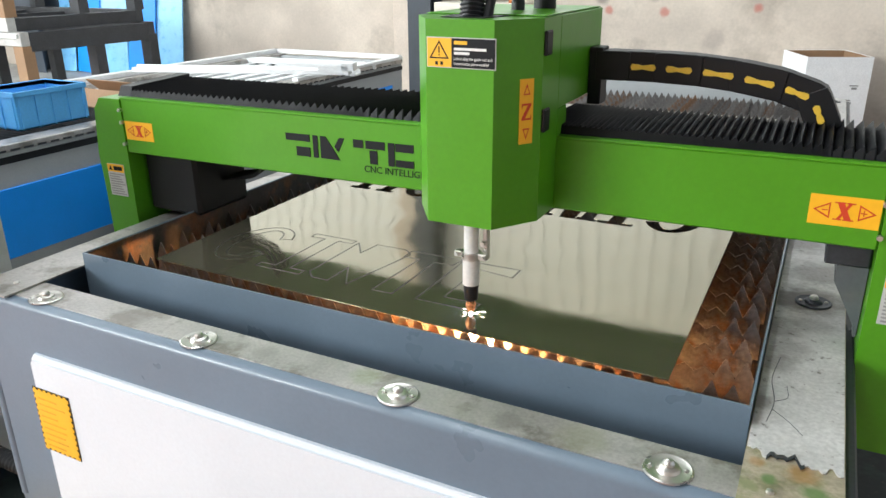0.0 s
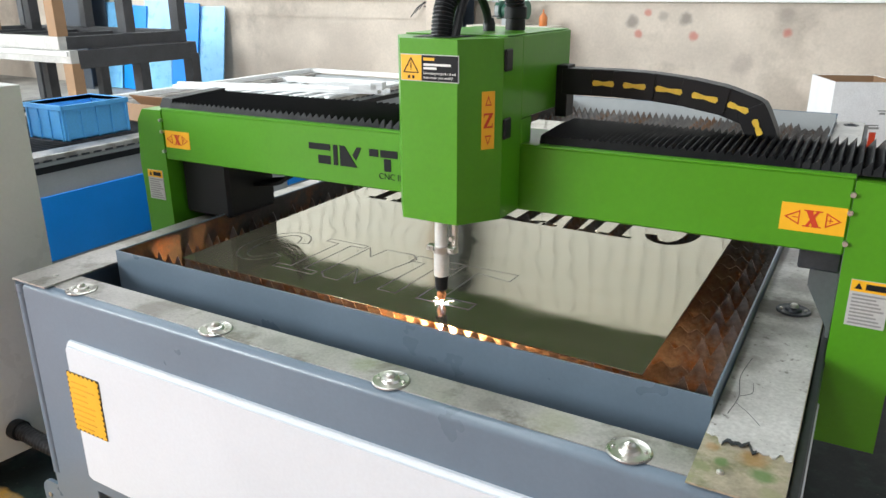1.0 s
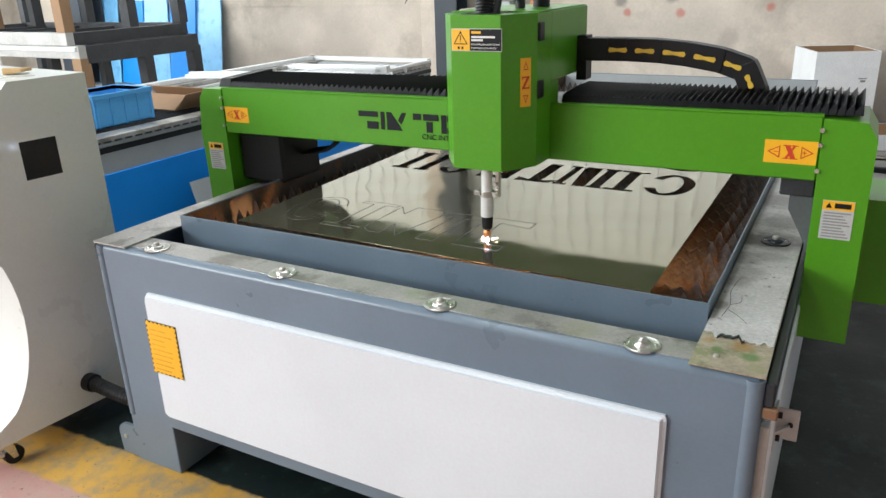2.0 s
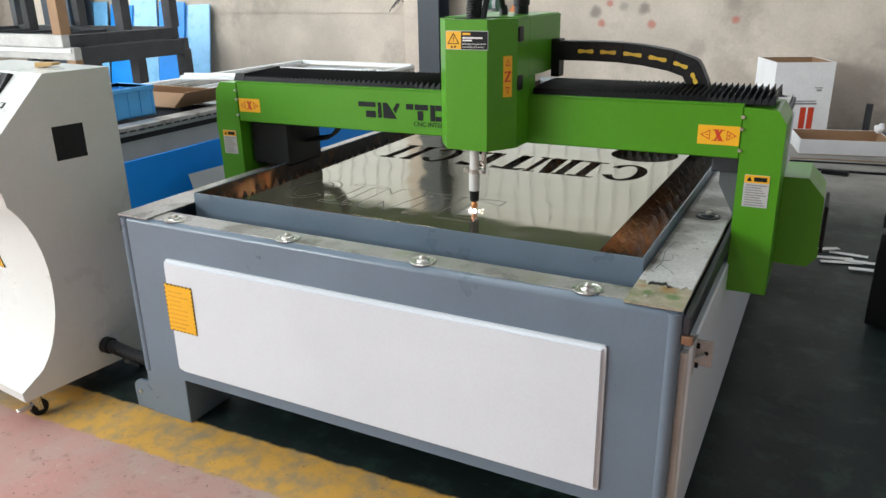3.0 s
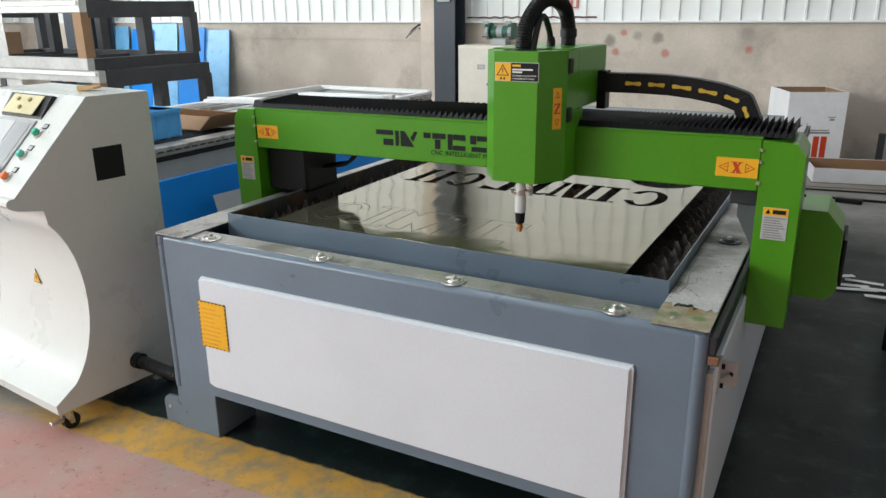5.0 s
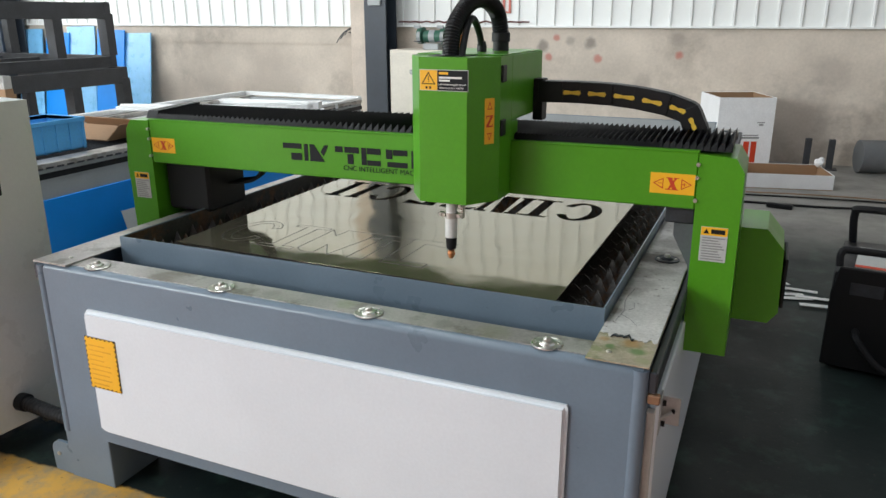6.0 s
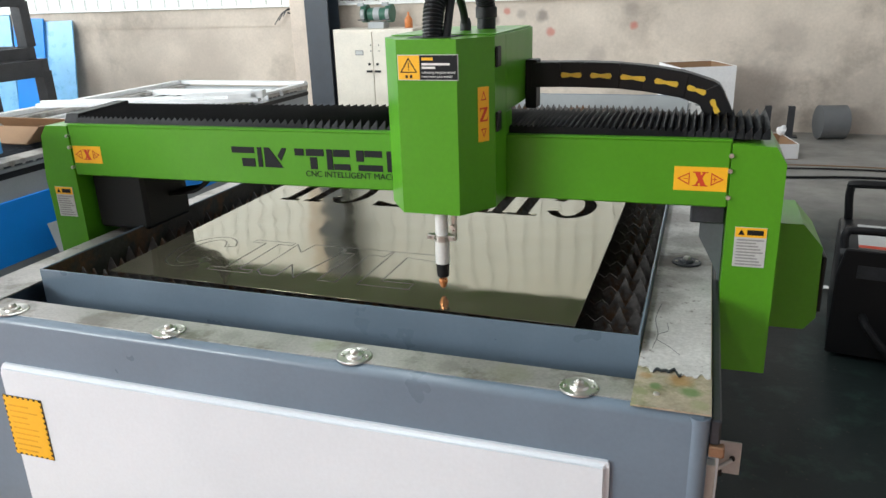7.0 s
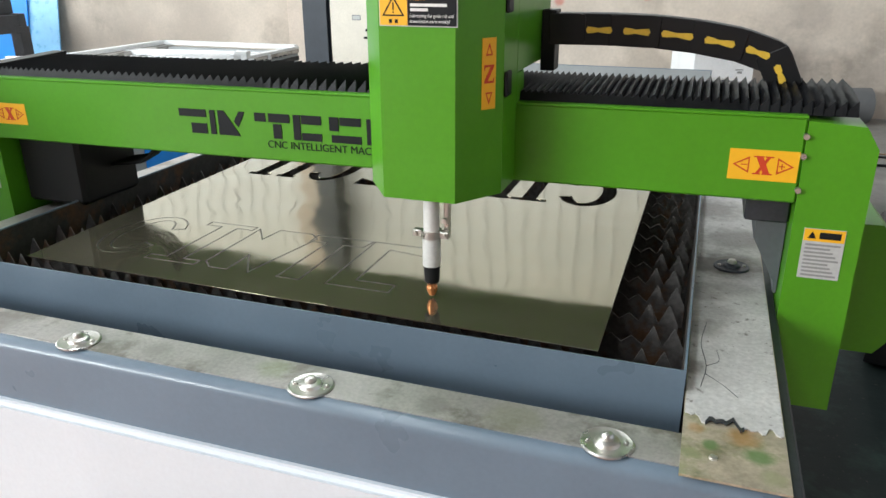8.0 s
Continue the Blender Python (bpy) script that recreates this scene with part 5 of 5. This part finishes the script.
# ---- stacked machine frames ----
def frame_stack(name, x0, y0, z0, w, d, h, label):
    f = thing(name, x0 + w / 2, y0 + d / 2, z0, label, "steel frame", "stacked frames")
    t = 0.14
    part("front_rail", box(x0, y0, z0 + h - t, x0 + w, y0 + 0.1, z0 + h, 0.006), FRAME_PALE, f, "ground pale front rail")
    part("guide_strip", box(x0 + 0.02, y0 - 0.02, z0 + h - 0.06, x0 + w - 0.03, y0, z0 + h - 0.015, 0.004), ALU, f)
    part("front_rail", box(x0, y0, z0, x0 + w, y0 + 0.1, z0 + t, 0.006), FRAME_PALE, f, "ground pale front rail")
    for yy in (y0 + d - 0.1,):
        part("rear_rail", box(x0, yy, z0 + h - t, x0 + w, yy + 0.1, z0 + h, 0.006), FRAME_STEEL, f)
        part("rear_rail", box(x0, yy, z0, x0 + w, yy + 0.1, z0 + t, 0.006), FRAME_STEEL, f)
    for xx in (x0, x0 + w - 0.1):
        part("side_rail", box(xx, y0 + 0.1, z0 + h - t - 0.06, xx + 0.1, y0 + d - 0.1, z0 + h - 0.01, 0.004), FRAME_STEEL, f)
        part("side_rail", box(xx, y0 + 0.1, z0, xx + 0.1, y0 + d - 0.1, z0 + t - 0.01, 0.004), FRAME_STEEL, f)
    for xx in (x0, x0 + w * 0.42, x0 + w - 0.12):
        for yy in (y0 + 0.002, y0 + d * 0.5, y0 + d - 0.102):
            part("post", box(xx - 0.03 * (xx > x0 + w - 0.2), yy, z0 + t, xx + 0.118, yy + 0.13, z0 + h - t, 0.003), CARD if (xx > x0 + w - 0.2 and yy < y0 + 0.1) else FRAME_PALE if (xx < x0 + 0.1 and yy < y0 + 0.1) else FRAME_STEEL, f)
    for k in range(4):
        part("cross_bar", box(x0 + w * (0.15 + 0.22 * k), y0 + 0.1, z0 + 0.03, x0 + w * (0.15 + 0.22 * k) + 0.08, y0 + d - 0.1, z0 + 0.1, 0.003), FRAME_STEEL, f)
    part("patch_plate", box(x0 + w * 0.31, y0 + 0.012, z0 + t, x0 + w * 0.55, y0 + 0.02, z0 + h - t, 0.002), FRAME_PALE, f, "bright welded patch plate")


frame_stack("machine_bed", -8.84, 3.98, 0.0, 3.3, 1.75, 1.05, "dark steel machine frame on the floor")
frame_stack("machine_bed", -8.98, 3.96, 1.0505, 3.3, 1.75, 0.79, "dark steel machine frame stacked on another frame")
fb = thing("frame_carton", -8.58, 4.7, 1.151, "plain brown cardboard box on the steel frames", "cardboard box", rz=14)
part("carton_body", box(-0.24, -0.24, 0.0, 0.24, 0.24, 0.3, 0.006), CARD, fb, local=True)
part("tape", box(-0.24, -0.03, 0.3, 0.24, 0.03, 0.3025), mat("tan_tape", (0.4, 0.27, 0.13), 0.35), fb, local=True)
for k in range(5):
    p = thing("blue_board", -7.5 - 0.62 * k, 7.72, 0, "pale blue film-covered steel panel leaning on the wall", "panel", "leaning panels")
    bp2 = box(-0.3, -0.01, 0, 0.3, 0.01, 1.42 + 0.05 * (k % 3), 0.003)
    bp2.transform(pose(0, 0, 0.004, -9 + k % 2, 3 * (k % 2) - 1, 4 * (k % 3) - 4))
    part("sheet", bp2, BLUE_PALE if k % 2 == 0 else BLUE, p, local=True)

# ---- wall cabinet and bench grinder ----
cab = thing("tool_cabinet", -2.07, 7.6, 0, "cream steel two-door cabinet against the wall", "cabinet")
CT = 1.24
part("carcass", box(-2.61, 7.42, 0.02, -1.53, 7.95, CT, 0.006), CABINET_CREAM, cab)
for x0, x1 in ((-2.595, -2.075), (-2.065, -1.545)):
    dr = part("door", box(x0, 7.405, 0.06, x1, 7.419, CT - 0.03, 0.004), CABINET_CREAM, cab)
    hx = x1 - 0.05 if x0 < -2.3 else x0 + 0.05
    part("handle", box(hx - 0.04, 7.385, 0.72, hx + 0.04, 7.404, 0.745, 0.004), BLACK_PLASTIC, dr, "black handle")
    part("lock", tube([(hx, 7.404, 0.82), (hx, 7.392, 0.82)], 0.016, 10), BLACK_PLASTIC, dr)
    for zz in (0.98, 1.05):
        part("rivet", tube([(hx + 0.03, 7.404, zz), (hx + 0.03, 7.398, zz)], 0.008, 8), BLACK_PLASTIC, dr)
part("name_plate", box(-2.31, 7.4, 0.93, -2.2, 7.404, 0.99), INK_GREY, cab)
part("name_plate_face", box(-2.3, 7.397, 0.94, -2.21, 7.401, 0.98), STICKER_WHITE, cab)
part("foot", box(-2.59, 7.44, 0, -1.55, 7.93, 0.02), STEEL_DARK, cab)
# bench grinder on the cabinet: motor between two wheel guards
GXC, GZ = -2.08, CT
gr = thing("bench_grinder", GXC, 7.65, GZ, "dark green bench grinder on the cabinet", "bench grinder")
part("motor", tube([(GXC - 0.12, 7.65, GZ + 0.17), (GXC + 0.12, 7.65, GZ + 0.17)], 0.078, 18), GRINDER, gr)
part("motor_band", tube([(GXC - 0.04, 7.65, GZ + 0.17), (GXC + 0.04, 7.65, GZ + 0.17)], 0.081, 18), GREY_LIGHT, gr)
part("base", box(GXC - 0.11, 7.56, GZ, GXC + 0.11, 7.74, GZ + 0.08, 0.008), GREY_LIGHT, gr)
for s in (-1, 1):
    part("wheel_guard", tube([(GXC + s * 0.135, 7.65, GZ + 0.18), (GXC + s * 0.2, 7.65, GZ + 0.18)], 0.11, 20), GRINDER, gr)
    part("wheel", tube([(GXC + s * 0.145, 7.61, GZ + 0.17), (GXC + s * 0.19, 7.61, GZ + 0.17)], 0.085, 18), GREY_LIGHT, gr)
    part("tool_rest", box(GXC + s * 0.165 - 0.04, 7.49, GZ + 0.1, GXC + s * 0.165 + 0.04, 7.53, GZ + 0.115), STEEL_DARK, gr)
    part("eye_shield", box(GXC + s * 0.165 - 0.04, 7.49, GZ + 0.27, GXC + s * 0.165 + 0.04, 7.53, GZ + 0.31, 0.003), GREY_LIGHT, gr)
solid("oil_can", lathe([(0.05, 0), (0.05, 0.1), (0.03, 0.13), (0.012, 0.15), (0.01, 0.19)], seg=14), mat("orange_tin", (0.6, 0.2, 0.06), 0.4), "small orange oil can on the cabinet", "oil can", m=pose(-1.66, 7.62, 1.24))
b = None
for k in range(6):
    b = tube(curve_points([(-3.52 + 0.05 * k, 7.98, 1.49), (-3.6 + 0.05 * k, 7.9, 1.44 + 0.03 * (k % 3)), (-3.7 + 0.07 * k, 7.86, 1.3 + 0.05 * (k % 4))], 4), 0.008, 5, b)
part("loose_wire", b, FRAME_STEEL, wall_north, "frayed wires")
b = None
for k in range(22):
    x = -2.73 + 0.085 * k
    b = tube([(x, 7.94, 1.59 + 0.012 * math.sin(3 * k)), (x + 0.09, 7.94, 1.59 + 0.012 * math.sin(3 * k + 3))], 0.012, 6, b)
part("cable_bundle", b, mat("dark_red_cable", (0.12, 0.045, 0.04), 0.6), wall_north)
pm = None
for k in range(3):
    pm = box(-1.33 + 0.08 * k, 8.028, 1.72, -1.3 + 0.08 * k, 8.044, 1.9, bm=pm)
pm = box(-1.33, 8.028, 1.7, -1.14, 8.044, 1.722, bm=pm)
part("red_mark", pm, mat("faded_red_paint", (0.6, 0.2, 0.16), 0.7), wall_north)

# ---- boxes, welder and scraps beside the table ----
bb = thing("appliance_carton", 1.77, 7.34, 0, "tall white printed carton with open cardboard top", "carton", rz=22)
cw, cd, ch = 0.3, 0.33, 0.83
for x0, x1, y0, y1 in ((-cw, cw, -cd, -cd + 0.008), (-cw, cw, cd - 0.008, cd), (-cw, -cw + 0.008, -cd + 0.008, cd - 0.008), (cw - 0.008, cw, -cd + 0.008, cd - 0.008)):
    part("side", box(x0, y0, 0, x1, y1, ch), CARD_WHITE, bb, local=True)
b = None
for x0, x1, y0, y1 in ((-cw + 0.0085, cw - 0.0085, -cd + 0.0085, -cd + 0.011), (-cw + 0.0085, cw - 0.0085, cd - 0.011, cd - 0.0085), (-cw + 0.0085, -cw + 0.011, -cd + 0.011, cd - 0.011), (cw - 0.011, cw - 0.0085, -cd + 0.011, cd - 0.011)):
    b = box(x0, y0, 0.01, x1, y1, ch - 0.004, bm=b)
part("lining", b, CARD, bb, "brown cardboard inside", local=True)
part("bottom", box(-cw, -cd, 0.0, cw, cd, 0.01), CARD, bb, local=True)
pb2 = None
for x0, z0, x1, z1 in ((0.0, 0.12, 0.06, 0.36), (0.08, 0.12, 0.14, 0.36), (0.0, 0.03, 0.14, 0.08)):
    pb2 = box(x0, -cd - 0.002, z0, x1, -cd, z1, bm=pb2)
part("red_print", pb2, INK_RED, bb, "faded red print", local=True)
pb2 = box(-0.12, -cd - 0.002, 0.42, 0.15, -cd, 0.432)
box(-0.12, -cd - 0.002, 0.39, 0.16, -cd, 0.41, bm=pb2)
box(0.12, -cd - 0.002, 0.56, 0.2, -cd, 0.57, bm=pb2)
box(0.14, -cd - 0.002, 0.53, 0.19, -cd, 0.55, bm=pb2)
part("grey_print", pb2, INK_GREY, bb, local=True)
ob = thing("open_carton_tray", 2.31, 6.72, 0, "low open white carton with brown inside", "carton", rz=12)
b = None
for x0, x1, y0, y1 in ((-0.42, 0.42, -0.3, -0.292), (-0.42, 0.42, 0.292, 0.3), (-0.42, -0.412, -0.292, 0.292), (0.412, 0.42, -0.292, 0.292)):
    part("side", box(x0, y0, 0.0065, x1, y1, 0.15), CARD_WHITE, ob, local=True)
for x0, x1, y0, y1 in ((-0.411, 0.411, -0.2915, -0.289), (-0.411, 0.411, 0.289, 0.2915), (-0.4115, -0.409, -0.289, 0.289), (0.409, 0.4115, -0.289, 0.289)):
    part("lining", box(x0, y0, 0.0065, x1, y1, 0.147), CARD, ob, "brown cardboard inside", local=True)
part("bottom", box(-0.42, -0.3, 0, 0.42, 0.3, 0.006), CARD, ob, local=True)
scr = bmesh.new()
bmesh.ops.create_icosphere(scr, subdivisions=2, radius=0.05)
for v in scr.verts:
    v.co *= 1 + 0.5 * noise.noise(v.co * 40)
solid("plastic_scrap", scr, CARD_WHITE, "crumpled white plastic bag on the carton", "plastic bag", m=pose(2.66, 7.04, 0.19))
wd = thing("plasma_power_source", 2.8, 2.35, 0, "black plasma power source with a carry handle", "power source", rz=-8)
b = box(-0.28, -0.2, 0.03, 0.28, 0.42, 0.5, 0.02, seg=2)
part("case", b, BLACK_PLASTIC, wd, "black plastic case", local=True)
part("front_bezel", prism([(-0.28, 0.02), (0.28, 0.02), (0.29, 0.53), (-0.255, 0.53), (-0.28, 0.4)], "y", -0.225, -0.2, bev=0.006), BLACK_PLASTIC, wd, local=True)
part("display", box(-0.2, -0.228, 0.40, -0.06, -0.2251, 0.46, 0.002), STEEL_DARK, wd, local=True)
for kx in (0.0, 0.12):
    part("knob", tube([(kx, -0.225, 0.4), (kx, -0.245, 0.4)], 0.018, 12), GREY_LIGHT, wd, local=True)
b = tube(curve_points([(-0.26, -0.19, 0.52), (-0.26, -0.17, 0.585), (-0.2, -0.16, 0.6), (0.2, -0.16, 0.6), (0.26, -0.17, 0.585), (0.26, -0.19, 0.52)], 6), 0.018, 10)
part("handle", b, BLACK, wd, "black handle", local=True)
b = tube(curve_points([(-0.24, 0.38, 0.5), (-0.25, 0.36, 0.66), (-0.2, 0.35, 0.69), (0.2, 0.35, 0.69), (0.25, 0.36, 0.66), (0.24, 0.38, 0.5)], 6), 0.02, 10)
part("handle", b, BLACK, wd, "black handle", local=True)
part("top_label", box(-0.2, -0.1, 0.5, 0.22, 0.28, 0.503), STICKER_WHITE, wd, "pale top label", local=True)
part("label_bar", box(-0.2, -0.1, 0.5032, 0.22, -0.06, 0.5042), INK_RED, wd, local=True)
part("torch_lead", tube(curve_points([(-0.15, -0.22, 0.22), (-0.13, -0.3, 0.2), (-0.02, -0.34, 0.1), (0.2, -0.35, 0.04)], 7), 0.018, 10), BLACK, wd, local=True)
for k, (x0, y0, L, a) in enumerate(((2.32, 3.2, 0.26, 10), (2.42, 3.3, 0.22, -4), (2.38, 3.12, 0.24, 16), (2.5, 3.16, 0.2, 0), (2.52, 3.02, 0.2, 5), (2.3, 3.33, 0.14, 30))):
    solid("sheet_offcut", box(-L / 2, -0.022, 0, L / 2, 0.022, 0.003), mat("bright_offcut", (0.75, 0.76, 0.76), 0.3, 0.3), "bright metal strip offcut on the floor", "offcut", "offcuts", m=pose(x0, y0, 0.001 + 0.0032 * k, 0, 0, a))
for k, (dy, r, c2) in enumerate(((0.0, 0.009, BLACK), (-0.3, 0.013, BLACK), (0.12, 0.006, CARD))):
    solid("floor_cable", tube(curve_points([(1.9, 5.95 + dy, 0.012), (2.6, 6.05 + dy * 1.2, 0.012), (3.3, 6.1 + dy, 0.012), (4.5, 6.0 + dy, 0.012), (6.0, 6.2 + dy, 0.012)], 7), r, 6, None, (0.03, 0.002) if k == 1 else None), c2, "dark cable lying on the concrete floor", "cable", "floor cables")
solid("power_plug", box(-0.11, -0.025, 0, 0.11, 0.025, 0.045, 0.008), BLACK, "black cable connector on the floor", "connector", m=pose(2.3, 5.55, 0, 0, 0, -8))
bk = thing("steel_drum", 3.2, 7.65, 0, "dark grey drum lying by the wall", "drum")
part("drum", tube([(-0.13, 0, 0.18), (0.14, 0.06, 0.18)], 0.18, 24), mat("dusty_grey_paint", (0.13, 0.135, 0.14), 0.6), bk, local=True)
for k, x0 in enumerate((2.56, 2.8)):
    st = thing("support_stand", x0, 7.7, 0, "small dark steel upright standing by the wall", "bracket", "brackets")
    part("post", box(-0.035, -0.03, 0, 0.035, 0.03, 0.34, 0.004), FRAME_STEEL, st, local=True)
    part("base_plate", box(-0.08, -0.08, 0, 0.08, 0.08, 0.012), FRAME_STEEL, st, local=True)
lsh = box(-0.12, 0, 0, 0.12, 0.004, 0.3)
solid("white_board", lsh, CARD_WHITE, "white board propped on the floor", "board", m=pose(4.2, 6.9, 0, -20, 0, -30))
solid("brown_column", box(-13.2, 6.6, 0, -12.6, 7.2, 6.9, 0.01), mat("brown_column_paint", (0.16, 0.11, 0.08), 0.7), "brown column at the far end of the hall", "column", kind="structure")


# ---- motion ----
def motions():
    """The gantry runs along the table, the head along the gantry; the torch lifts once the cut is done."""
    walk(gantry, [(t, pose(0, y, -0.0136, 0, -0.4, 0)) for t, y in GROWS])
    ys = dict(GROWS)
    walk(head, [(t, pose(x, ys[t], 0)) for t, x in HROWS])
    lift = [(0, 0.874), (3.5, 0.876), (4.0, 0.884), (4.5, 0.9), (5.0, 0.916), (5.2, 0.918), (5.8, 0.914), (6.5, 0.9), (7.0, 0.882), (7.5, 0.874), (8.0, 0.873)]
    walk(torch, [(t, pose(0, 0, z + 0.094)) for t, z in lift])
    gone = [(0, 0.868), (3.55, 0.868), (3.65, 1.36), (8.0, 1.36)]
    for piece in (arc_ob, sparks, jet):
        walk(piece, [(t, pose(0, 0, z)) for t, z in gone])


motions()
